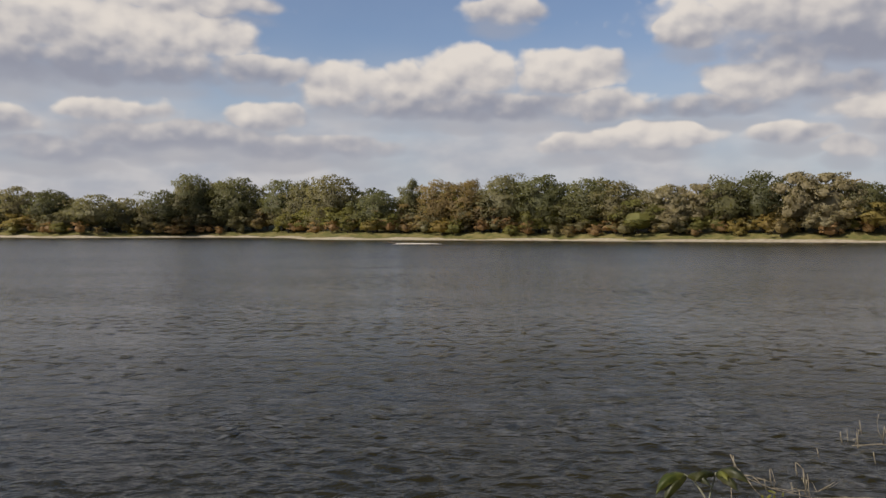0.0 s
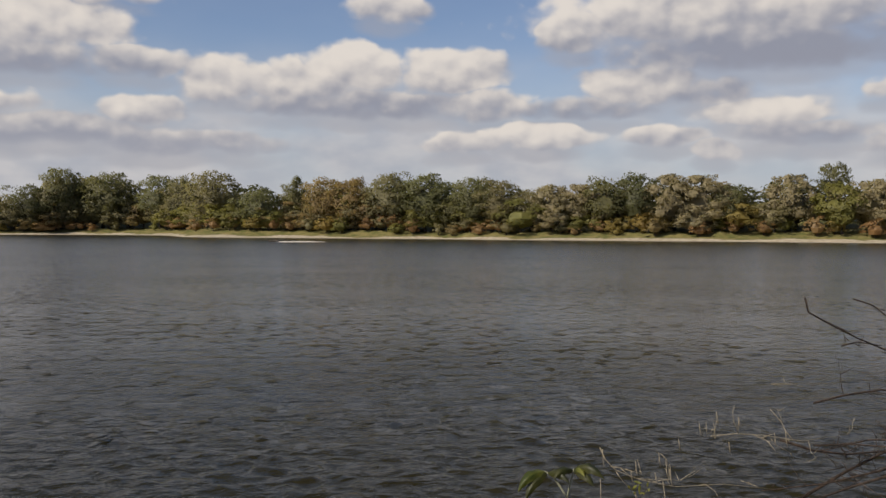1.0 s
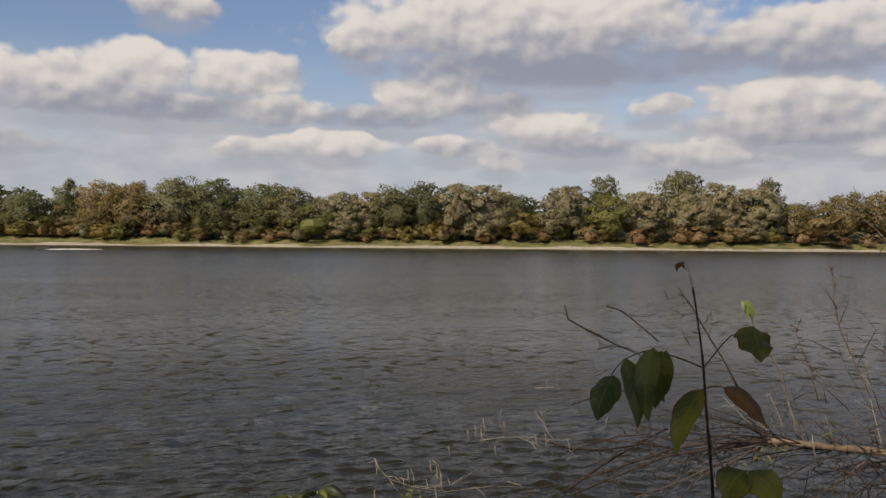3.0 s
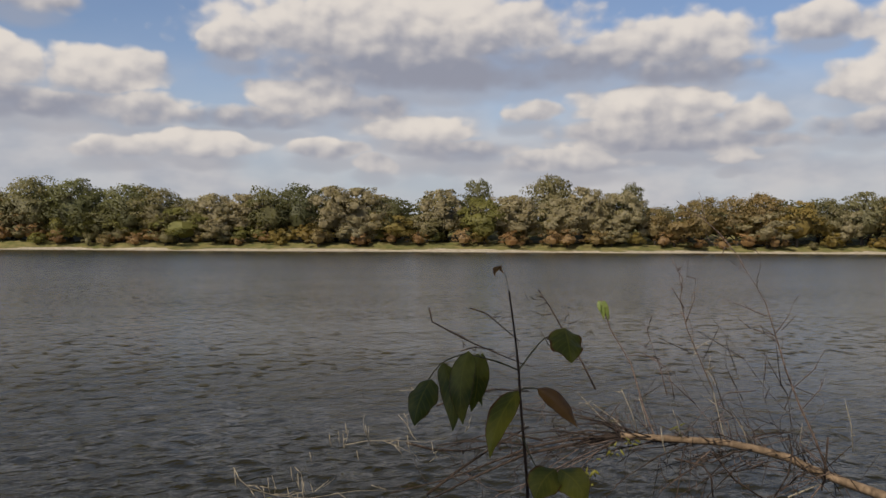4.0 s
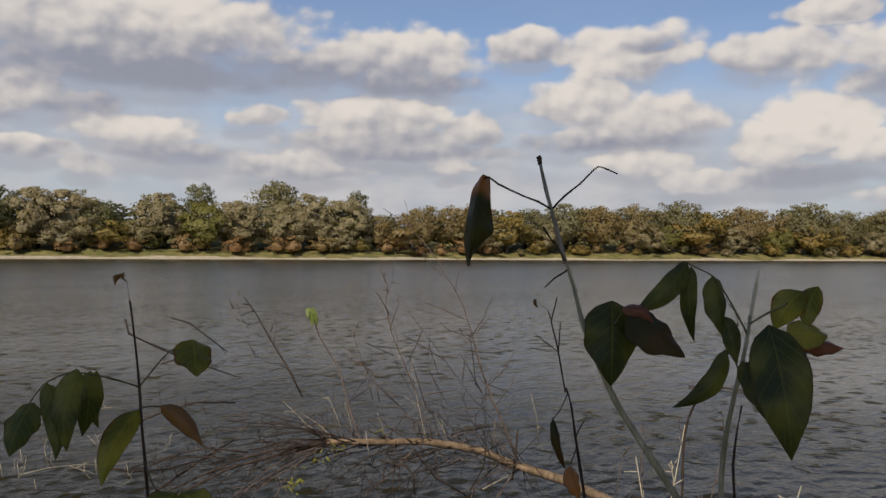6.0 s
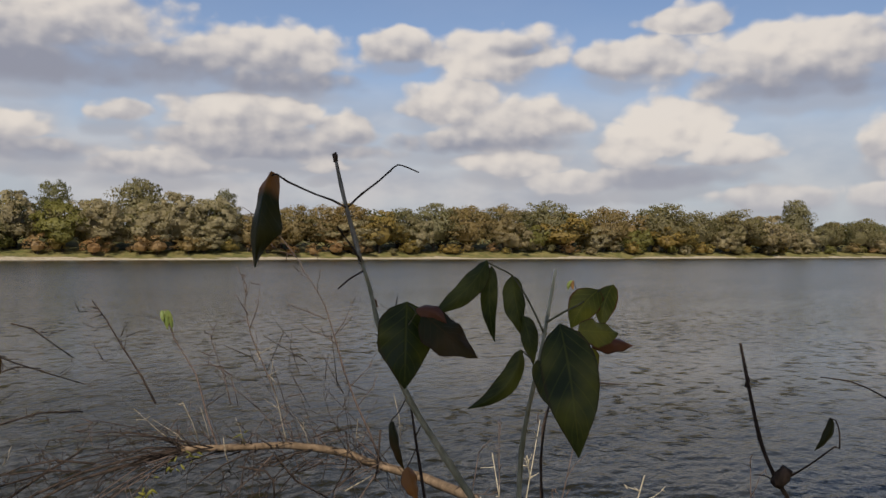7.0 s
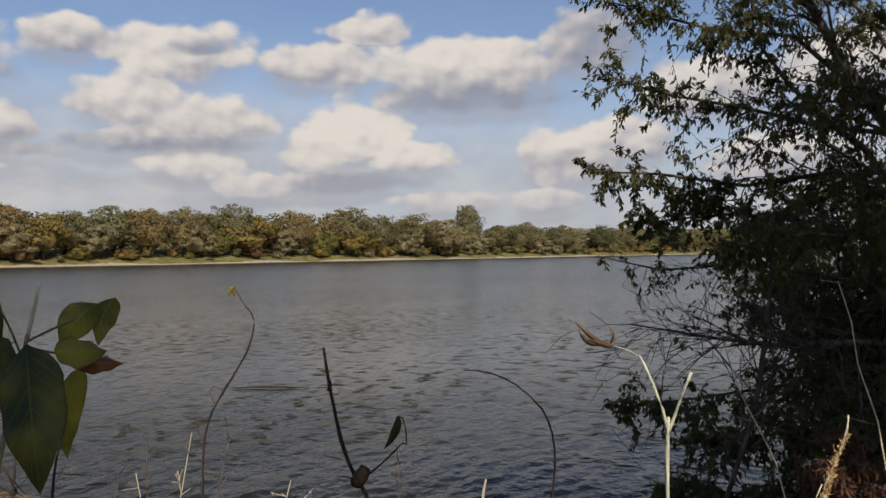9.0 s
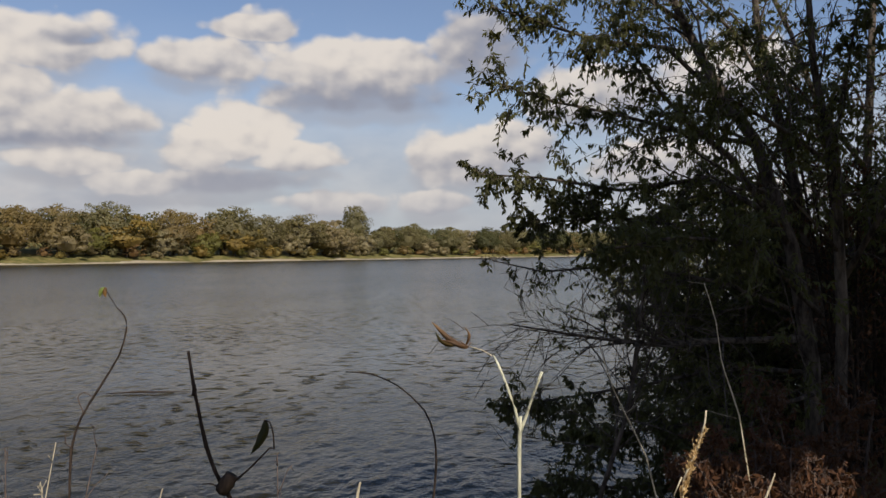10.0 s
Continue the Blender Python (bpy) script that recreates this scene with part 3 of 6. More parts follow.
def tree_meshes(name, seed, leaf_kind, lumps_n, count, spread=1.0, low=0.12, size=0.030, lump=0.17, hearts=True):
    """Trunk with limbs, and domed crown of leafy lumps, of a tree one metre high and about one metre wide."""
    rs = np.random.default_rng(seed)
    lumps, verts, faces = [], [], []
    lean = rs.normal(scale=0.03, size=2)
    top = 0.66
    trunk_line = [(lean[0] * z * 2, lean[1] * z * 2, z) for z in (-0.03, 0.06, 0.2, 0.4, top)]
    tube(trunk_line, [0.034, 0.026, 0.021, 0.014, 0.005], 7, verts, faces)
    mid, semi = (1.0 + low) / 2 - 0.04, (1.0 - low) / 2 + 0.04
    waves, phase = rs.integers(2, 4), rs.uniform(0, 6.28)
    for i in range(lumps_n):
        u = 1.0 - 1.72 * (i + 0.5) / lumps_n
        a = i * 2.4 + rs.normal(scale=0.35)
        r = lump * rs.uniform(0.72, 1.28)
        out = rs.uniform(0.80, 1.10)
        wide = math.sqrt(max(0.0, 1.0 - (u * u if u > 0 else 0.25 * u * u))) * (0.50 * spread - r * 0.8) * out
        head = 1.0 - 0.20 * (0.5 + 0.5 * math.sin(waves * a + phase)) * min(1.0, wide / 0.2)
        x, y = math.cos(a) * wide, math.sin(a) * wide
        z = max(mid + u * (semi - r * 0.7) * head * rs.uniform(0.92, 1.06), low * 0.5 + r * 0.4)
        lumps.append((x, y, z, r * 1.08, r * 0.82))
        z0 = min(top, max(0.08, z - 0.22))
        tube([(lean[0] * z0 * 2, lean[1] * z0 * 2, z0), (x * 0.5, y * 0.5, z0 + (z - z0) * 0.6), (x * 0.92, y * 0.92, z)], [0.011, 0.007, 0.002], 5, verts, faces)
    inner = [(0.0, 0.0, mid - 0.06, 0.33 * spread, semi * 0.62)]
    small = [(l[0] + rs.normal(scale=0.55) * l[3], l[1] + rs.normal(scale=0.55) * l[3], l[2] + rs.uniform(0.1, 0.75) * l[4], l[3] * rs.uniform(0.35, 0.6), l[4] * rs.uniform(0.35, 0.6))
             for l in lumps for _ in range(3)]
    loose = leaf_kind == "silver"
    sets = [crown_leaves(rs, lumps, count, size, loose), crown_leaves(rs, small, int(count * 1.2), size * 0.85, loose)]
    if hearts:
        sets.append(crown_hearts(rs, [(x, y, z, r * 0.72, h * 0.72) for x, y, z, r, h in lumps] * loose + inner, 4, 6))
    allq, alln = np.concatenate([q for q, _ in sets]), np.concatenate([n for _, n in sets])
    # the crown's own roundness shows in the light as much as each lump's, least so in the billowing willows
    whole = allq.mean(1) - np.array((0.0, 0.0, mid - 0.08))
    own, round_ = (0.80, 0.65) if loose else (0.42, 1.0)
    alln = alln * own + whole / np.linalg.norm(whole, axis=1)[:, None] * round_
    alln /= np.linalg.norm(alln, axis=1)[:, None]
    allq[..., 2] *= 1.0 / np.percentile(allq[..., 2], 99.5)
    return mesh_of(name + "_trunk", verts, faces, [BARK_FAR]), quads_mesh(name + "_crown", allq, LEAF[leaf_kind], alln)


KINDS = {
    # letter: name, leaf, lumps, leaf clumps, spread, lowest foliage, how many shapes, label, category
    "d": ("tree", "dark", 24, 2000, 1.0, 0.10, 3, "dark green broad-crowned tree in the far riverside wood", "tree"),
    "g": ("tree", "green", 24, 2000, 1.0, 0.08, 3, "green broad-leaved tree in the far riverside wood", "tree"),
    "o": ("tree", "olive", 26, 2000, 1.0, 0.08, 3, "olive green tree in the far riverside wood", "tree"),
    "b": ("tree", "brown", 26, 2000, 1.0, 0.06, 3, "brown-green tree turning to autumn in the far wood", "tree"),
    "s": ("willow_tree", "silver", 28, 2500, 1.0, 0.04, 3, "silvery grey willow with billowing crown on the far bank", "tree"),
    "t": ("tree", "green", 13, 1600, 0.8, 0.20, 1, "tall sparse tree standing above the far wood", "tree"),
    "D": ("tree", "green", 22, 1800, 0.9, 0.25, 2, "green tree rising behind the far wood", "tree"),
    "P": ("poplar_tree", "olive", 24, 2200, 0.9, 0.20, 2, "tall olive green poplar rising above the far wood", "tree"),
    "L": ("shrub", "lime", 10, 1500, 1.1, 0.02, 2, "light green shrub on the far bank", "shrub"),
    "Y": ("shrub", "lime", 10, 1500, 1.1, 0.02, 2, "yellow-green shrub on the far bank", "shrub"),
    "G": ("shrub", "gold", 10, 1500, 1.1, 0.02, 2, "golden autumn shrub on the far bank", "shrub"),
    "R": ("shrub", "rust", 9, 1200, 1.2, 0.02, 2, "low rusty brown shrub above the far sand", "shrub"),
    "O": ("shrub", "olive", 10, 1500, 1.1, 0.02, 2, "olive green shrub at the far wood's edge", "shrub"),
    "B": ("shrub", "brown", 10, 1500, 1.1, 0.02, 2, "brownish shrub at the far wood's edge", "shrub"),
    "S": ("willow_shrub", "silver", 18, 1700, 1.1, 0.02, 2, "silvery willow shrub on the far bank", "shrub"),
}
SETBACK = {"D": 34.0, "P": 30.0, "t": 16.0}
shapes = {}


def plant_far(letter, s, tall, half, setback=None, shape=None):
    """One far tree: the first of a shape is built, the rest are copies of it."""
    if half * 2.5 > tall * 1.5 and setback is None:      # a wide clump is two trees that have grown together
        plant_far(letter, s - half * 0.48, tall * random.uniform(0.82, 0.92), half * 0.56)
        return plant_far(letter, s + half * 0.42, tall, half * 0.56, SETBACK.get(letter, 15.0 if letter.islower() else 11.5) + 1.6)
    name, leaf, lumps_n, count, spread, low, many, label, cat = KINDS[letter]
    pick = random.randrange(many) if shape is None else shape
    d = setback if setback is not None else SETBACK.get(letter, 15.0 if letter.islower() else 11.5)
    if -290 < s < -120:
        k = (far_edge(s * 1.1) + d) / (FAR + d)
        s, tall, half = s * k, tall * k, half * k
    n = far_edge(s) + d
    place = river(s, n, ground_height(s, n) - 0.1)
    tall -= max(0.0, place.z - 1.2) * min(1.0, tall / 12.0)
    m = Matrix.Translation(place) @ Matrix.Rotation(random.uniform(0, 6.28), 4, "Z")
    coarse = setback is not None and tall < 8.0 or (setback or 0.0) > 19.5
    key = (letter, pick, coarse)
    if key not in shapes:
        ob = thing(name, (0, 0, 0), label, cat, "far wood")
        a, c = tree_meshes(name, hash_of(key), leaf, lumps_n, count // 3 if coarse else count, spread, low, (0.022 if letter.islower() or letter in "DP" else 0.030) * (1.45 if coarse else 1.0), 0.125 if letter in "sS" else 0.165)
        part("trunk", a, ob), part("crown", c, ob)
        shapes[key] = ob
    else:
        ob = copy_thing(shapes[key], m)
    w = 2.0 * min(half * 1.25, tall * 0.95)
    ob.matrix_basis = m @ Matrix.Diagonal((w, w, tall, 1))
    return ob


def hash_of(key):
    return ord(key[0]) * 17 + key[1] * 5 + 3


# along the bank, height, half width
FAR_TREES = {
    "o": [(-307, 19.6, 8.1), (-260, 15.3, 8.7), (-227, 19.5, 6.2), (-165, 18.1, 5.3), (-148, 19.1, 7.8), (-92, 18.4, 7.1), (-57, 15.8, 6.1),
          (-48, 12.8, 5.2), (136, 15.0, 6.3), (147, 17.1, 7.7), (196, 19.3, 7.8), (253, 20.1, 8.5), (274, 17.8, 7.0), (295, 18.6, 10.0),
          (362, 15.5, 9.5), (389, 17.7, 11.4), (435, 17.0, 13.2), (535, 18.7, 14.8), (693, 20.6, 17.0), (1043, 24.0, 22.0)],
    "d": [(-284, 17.5, 7.8), (-241, 17.1, 7.4), (-18, 17.1, 6.3), (479, 17.8, 12.8), (603, 19.1, 16.3), (828, 22.0, 20.0)],
    "g": [(-210, 21.4, 6.5), (-191, 19.5, 7.5), (-174, 18.7, 6.2), (-135, 14.1, 6.2), (-81, 18.2, 8.0), (-65, 16.8, 6.5), (-27, 16.3, 6.1), (6, 14.0, 5.2)],
    "t": [(-125, 18.1, 4.0)],
    "b": [(-113, 17.2, 6.7), (-104, 17.0, 6.1), (83, 11.8, 4.9), (98, 14.9, 6.2), (109, 15.3, 6.3), (117, 16.4, 6.3), (158, 16.5, 8.0),
          (174, 17.4, 6.0), (226, 18.0, 7.3)],
    "s": [(-42, 14.2, 5.9), (-34, 14.5, 5.5), (-10, 16.7, 6.2), (-2, 16.7, 7.2), (21, 16.4, 6.1), (41, 14.7, 7.4), (55, 14.4, 6.8), (63, 17.3, 6.2), (73, 16.2, 6.5)],
    "L": [(-165, 8.1, 6.4), (-80, 8.7, 5.9)],
    "Y": [(-135, 7.4, 7.5), (-50, 9.9, 5.9), (-32, 5.9, 5.4), (33, 13.9, 5.3), (187, 10.3, 7.1), (239, 10.2, 6.5), (546, 9.5, 10.2)],
    "G": [(-298, 8.8, 7.6), (-23, 5.0, 3.8), (-14, 7.0, 5.2), (8, 9.7, 4.7), (125, 13.9, 6.2), (200, 15.4, 8.5), (255, 13.3, 10.2)],
    "R": [(-111, 3.4, 5.2), (-93, 6.1, 6.0), (-62, 3.8, 7.9), (113, 3.5, 3.9)],
    "O": [(-273, 9.5, 7.4), (-243, 9.2, 6.3), (-186, 7.9, 5.8), (-154, 8.3, 5.5), (-70, 5.4, 5.5), (17, 9.3, 4.7), (491, 10.0, 9.4)],
    "B": [(-213, 9.7, 6.8), (-121, 6.3, 6.3), (88, 10.5, 5.8)],
    "S": [(-106, 4.5, 4.4), (-41, 8.1, 4.0), (-36, 3.0, 2.1), (-4, 7.7, 4.0), (1, 5.0, 3.1), (69, 6.4, 3.8), (116, 10.9, 6.1), (137, 3.0, 2.9),
          (140, 12.1, 4.2), (175, 10.8, 5.0), (218, 10.9, 8.3), (288, 11.7, 7.9), (312, 16.9, 8.7), (325, 13.3, 8.4), (341, 10.1, 5.0), (398, 10.5, 6.1), (444, 9.8, 7.3)],
    "D": [(34, 20.5, 4.2), (82, 19.9, 3.5)],
    "P": [(56, 21.9, 6.9), (359, 26.0, 7.0)],
}
random.seed(11)
for letter, rows in FAR_TREES.items():
    for s, tall, half in rows:
        plant_far(letter, s, tall, half)
# lower trees deeper in the wood, and undergrowth along its edge
skyline = sorted((s, tall) for letter in "odgbs" for s, tall, half in FAR_TREES[letter])
for i in range(125):
    s = -330 + i * 11.0 + random.uniform(-2.5, 2.5)
    tall = float(np.interp(s, [a for a, _ in skyline], [h for _, h in skyline]))
    plant_far("dogobs"[random.randrange(6)] if s > -60 else "dogo"[random.randrange(4)], s, tall * random.uniform(0.84, 0.97), random.uniform(7.5, 9.5), random.uniform(20, 30))
for i in range(46):
    plant_far("OogBoLog"[random.randrange(8)], -300 + i * 5.2, random.uniform(7.5, 12.5), random.uniform(4.5, 6.0), random.uniform(15.0, 19.0))
for i in range(190):
    s = -330 + i * 5.2 * (1.0 + i / 700.0) + random.uniform(-2.5, 2.5)
    tall = random.uniform(2.4, 5.6)
    plant_far("RRGOYRBR"[random.randrange(8)] if s < 130 else "RGGOYSBR"[random.randrange(8)], s, tall, tall * random.uniform(0.38, 0.62), random.uniform(8.0, 12.5))


# ======================= near bank: willow =======================


def grow(rs, line, r0, r1, sides, reach, droop, verts, faces, leaves, leaf_len=0.075, per=10, bare=0.0, start=0.3, up=0.25, fork=2, thin=0.0022, wild=0.75, bend=0.22):
    """Side shoots with twigs and leaves along a limb; the limb itself is drawn too."""
    pts = [Vector(p) for p in line]
    tube(pts, [r0 + (r1 - r0) * i / (len(pts) - 1) for i in range(len(pts))], 7, verts, faces)
    for i in range(sides):
        f = start + (1 - start) * (i + rs.uniform(0, 1)) / sides
        k = min(int(f * (len(pts) - 1)), len(pts) - 2)
        g = f * (len(pts) - 1) - k
        p = pts[k].lerp(pts[k + 1], g)
        d = (pts[k + 1] - pts[k]).normalized()
        out = d * rs.uniform(0.3, 1.0) + Vector(rs.normal(size=3)) * wild + Vector((0, 0, up))
        out.normalize()
        length = reach * rs.uniform(0.5, 1.25) * (1.15 - 0.75 * f)
        shoot = [p]
        for j in range(4):
            out = (out + Vector(rs.normal(size=3)) * bend + Vector((0, 0, -droop))).normalized()
            shoot.append(shoot[-1] + out * length / 4)
        r = max(thin, (r0 + (r1 - r0) * f) * 0.38)
        tube(shoot, [r, r * 0.8, r * 0.6, r * 0.45, thin * 0.5], 5, verts, faces)
        for j in range(1, 5):
            for _ in range(fork if fork > 0 else int(rs.uniform() < 0.4)):
                q = shoot[j - 1].lerp(shoot[j], rs.uniform(0.1, 1.0))
                o = ((shoot[j] - shoot[j - 1]).normalized() * 0.7 + Vector(rs.normal(size=3)) * 0.7).normalized()
                tl = length * rs.uniform(0.22, 0.48)
                tw = [q, q + o * tl * 0.5, q + o * tl + Vector((0, 0, -droop * tl * 0.6))]
                tube(tw, [thin * 1.2, thin * 0.9, thin * 0.5], 4, verts, faces)
                if rs.uniform() < bare:
                    continue
                for m in range(per):
                    c = tw[0].lerp(tw[1], rs.uniform(0.2, 1)) if m % 2 else tw[1].lerp(tw[2], rs.uniform(0, 1))
                    add_leaf(rs, leaves, c, o, leaf_len * rs.uniform(0.6, 1.3))


def add_leaf(rs, leaves, c, along, size):
    d = (along * 0.35 + Vector(rs.normal(size=3)) * 0.45 + Vector((0, 0, -0.75))).normalized()
    w = d.cross(Vector(rs.normal(size=3))).normalized()
    nn = d.cross(w)
    mid = c + d * size * 0.5 + nn * size * rs.uniform(-0.12, 0.12)
    leaves.append((c, mid - w * size * 0.165 + nn * size * 0.05, c + d * size, mid + w * size * 0.165 + nn * size * 0.05))


trunks = []


def trunk(r0, r1, *line):
    trunks.append((r0, r1, line))


limbs = []


def limb(r0, r1, *line):
    limbs.append((r0, r1, line))


trunk(0.091, 0.032, (8.91, -3.32, 1.25), (8.90, -3.24, 2.64), (8.88, -3.06, 3.70), (9.05, -2.78, 4.72), (9.12, -2.36, 5.42), (9.19, -2.02, 6.17), (9.27, -1.75, 6.99))
trunk(0.080, 0.027, (9.22, -3.51, 1.16), (9.32, -3.49, 2.81), (9.40, -3.35, 3.93), (9.58, -3.12, 5.21), (9.67, -2.97, 6.05), (9.76, -2.91, 7.21))
trunk(0.064, 0.021, (8.40, -3.28, 1.40), (8.30, -3.30, 3.11), (8.18, -3.20, 4.38), (8.06, -2.98, 5.24), (7.85, -2.82, 6.41))
trunk(0.069, 0.027, (9.46, -4.00, 1.10), (9.77, -4.12, 3.24), (9.97, -4.19, 4.55), (10.17, -4.34, 6.41), (10.28, -4.41, 7.36))
trunk(0.053, 0.021, (9.96, -3.98, 0.95), (10.38, -4.26, 3.33), (10.97, -4.18, 4.98), (11.34, -3.85, 6.35), (11.69, -3.27, 7.89))
limb(0.032, 0.008, (8.88, -3.06, 3.70), (8.52, -2.39, 4.55), (8.29, -2.00, 4.79), (7.96, -1.69, 5.02), (7.74, -1.46, 5.26), (7.53, -1.23, 5.51))
limb(0.027, 0.006, (9.05, -2.78, 4.72), (8.80, -2.15, 4.77), (8.55, -1.43, 4.93), (8.40, -0.81, 5.04), (8.26, -0.32, 5.17))
limb(0.027, 0.006, (9.13, -2.55, 5.09), (8.98, -1.92, 5.65), (8.83, -1.26, 5.69), (8.69, -0.72, 5.83), (8.55, -0.24, 5.96))
limb(0.032, 0.007, (9.08, -3.12, 3.92), (9.43, -2.39, 4.42), (9.56, -1.56, 4.31), (9.60, -0.75, 4.45), (9.64, -0.07, 4.50))
limb(0.027, 0.006, (8.88, -3.10, 3.54), (9.32, -2.26, 3.91), (9.56, -1.50, 4.03), (9.72, -0.99, 4.00), (9.88, -0.55, 3.96))
limb(0.037, 0.006, (8.89, -3.21, 2.85), (8.41, -2.16, 2.87), (8.17, -1.67, 2.86), (7.82, -1.05, 2.96), (7.47, -0.42, 3.09))
limb(0.027, 0.006, (9.20, -3.32, 3.04), (9.44, -2.56, 3.36), (9.67, -1.58, 3.53), (9.80, -0.76, 3.46), (9.96, -0.21, 3.58))
limb(0.027, 0.006, (9.10, -3.31, 2.50), (9.35, -2.59, 2.52), (9.49, -1.84, 2.32), (9.52, -0.98, 2.16), (9.57, -0.30, 2.04))
limb(0.027, 0.007, (9.10, -2.19, 5.86), (8.96, -1.60, 6.22), (8.70, -0.93, 6.37), (8.45, -0.29, 6.51))
limb(0.027, 0.007, (9.58, -3.12, 5.21), (9.85, -2.79, 5.99), (10.01, -2.23, 6.65), (10.25, -1.53, 7.26))
limb(0.027, 0.007, (9.40, -3.35, 3.93), (9.87, -2.97, 4.37), (10.23, -2.39, 4.27), (10.59, -1.83, 3.97))
limb(0.027, 0.006, (8.18, -3.20, 4.38), (7.64, -2.66, 4.61), (7.19, -2.10, 4.81), (6.85, -1.57, 4.84))
limb(0.027, 0.006, (8.70, -3.27, 3.08), (7.93, -2.42, 3.75), (7.47, -1.73, 3.79), (7.13, -1.20, 3.70))
limb(0.027, 0.007, (9.97, -4.19, 4.55), (9.51, -3.54, 5.08), (9.17, -3.04, 5.48), (8.82, -2.47, 5.94))
limb(0.027, 0.006, (9.32, -3.49, 2.81), (9.78, -3.05, 3.11), (10.03, -2.35, 2.97), (10.27, -1.59, 3.08))
limb(0.027, 0.007, (8.61, -3.46, 3.81), (7.98, -3.13, 4.60), (7.67, -3.11, 5.15), (7.47, -3.12, 5.63))
limb(0.021, 0.011, (7.93, -1.16, 1.57), (8.05, -1.41, 2.27), (8.16, -1.54, 3.06), (8.26, -1.60, 3.55))
limb(0.032, 0.008, (9.76, -4.08, 3.94), (9.58, -4.39, 4.79), (9.39, -4.58, 5.61), (9.20, -4.76, 6.38))
limb(0.021, 0.005, (8.49, -3.12, 2.39), (8.33, -2.39, 2.20), (8.47, -1.67, 2.06), (8.73, -1.03, 1.95))
limb(0.021, 0.005, (8.60, -3.10, 1.95), (8.40, -2.20, 1.60), (8.50, -1.50, 1.52), (8.70, -0.75, 1.48))
limb(0.032, 0.008, (8.40, -3.28, 3.30), (8.01, -3.51, 3.98), (7.73, -3.74, 4.33), (7.45, -4.02, 4.65))

rs = np.random.default_rng(21)
root_place = Vector((9.0, -3.4, 0))
willow_s, willow_n = root_place.dot(S_DIR), root_place.dot(N_DIR)
willow = thing("willow_tree", (9.0, -3.4, ground_height(willow_s, willow_n)), "dark leaning willow with thin leafy branches on the near bank", "tree")
for r0, r1, line in trunks:
    verts, faces, leaves = [], [], []
    foot = Vector((line[0][0], line[0][1], 0))
    line = [(line[0][0], line[0][1], ground_height(foot.dot(S_DIR), foot.dot(N_DIR)) - 0.1)] + list(line)[1:]
    grow(rs, line, r0, r1, 20, 1.2, 0.10, verts, faces, leaves, 0.066, 7, 0.2, 0.35, 0.3)
    part("trunk", mesh_of("willow_trunk", verts, faces, [BARK_WILLOW]), willow, at=-willow.location)
    part("foliage", quads_mesh("willow_foliage", [tuple(v) for q in leaves for v in q], NEAR_LEAF), willow, at=-willow.location)
for i, (r0, r1, line) in enumerate(limbs):
    verts, faces, leaves = [], [], []
    bare = 0.94 if i in (5, 16) else 0.75 if i == 6 else 0.05
    grow(rs, line, r0, r1, 46 if bare > 0.9 else 44 if i in (7, 18, 19) else 36 if i in (1, 2, 3, 8) else 32 if i in (4, 6, 10, 12, 14) else 26, 1.35 if bare > 0.9 else 0.78, 0.04 if bare > 0.9 else 0.12, verts, faces, leaves, 0.066, 17 if i in (3, 4, 7, 10, 12, 14, 18, 19) else 10, bare, 0.15, 0.05, 1 if bare > 0.9 else 2, 0.0030 if bare > 0.5 else 0.0024, 0.5 if bare > 0.9 else 0.75, 0.16 if bare > 0.9 else 0.22)
    part("limb", mesh_of("willow_limb", verts, faces, [BARK_WILLOW]), willow, at=-willow.location)
    if leaves:
        part("foliage", quads_mesh("willow_foliage", [tuple(v) for q in leaves for v in q], NEAR_LEAF), willow, at=-willow.location)


def thicket(name, s, n, tall, half, count, mat, seed, label, cat, leaf_len=0.07, stems=12, twig=TWIG_DARK):
    """A dense shrub of many stems with leaves all through it."""
    rs = np.random.default_rng(seed)
    base = river(s, n, ground_height(s, n) - 0.05)
    ob = thing(name, base, label, cat, "near bank brush")
    leaves, per = [], max(1, int(count / (stems * 16 * 8)))
    for i in range(stems):
        verts, faces = [], []
        a, lean = rs.uniform(0, 6.28), rs.uniform(0.15, 1.0)
        tip = Vector((math.cos(a) * half * lean, math.sin(a) * half * lean, tall * rs.uniform(0.6, 1.0)))
        foot = Vector((math.cos(a) * half * 0.2, math.sin(a) * half * 0.2, 0))
        line = [foot, foot.lerp(tip, 0.35) + Vector((0, 0, tall * 0.08)), foot.lerp(tip, 0.7) + Vector((0, 0, tall * 0.08)), tip]
        grow(rs, line, 0.012 + 0.004 * tall, 0.004, 16, tall * 0.26, 0.05, verts, faces, leaves, leaf_len, per, 0.1, 0.12, 0.2)
        part("stem", mesh_of(name + "_stem", verts, faces, [twig]), ob)
    part("foliage", quads_mesh(name + "_foliage", [tuple(v) for q in leaves for v in q], mat), ob)
    return ob


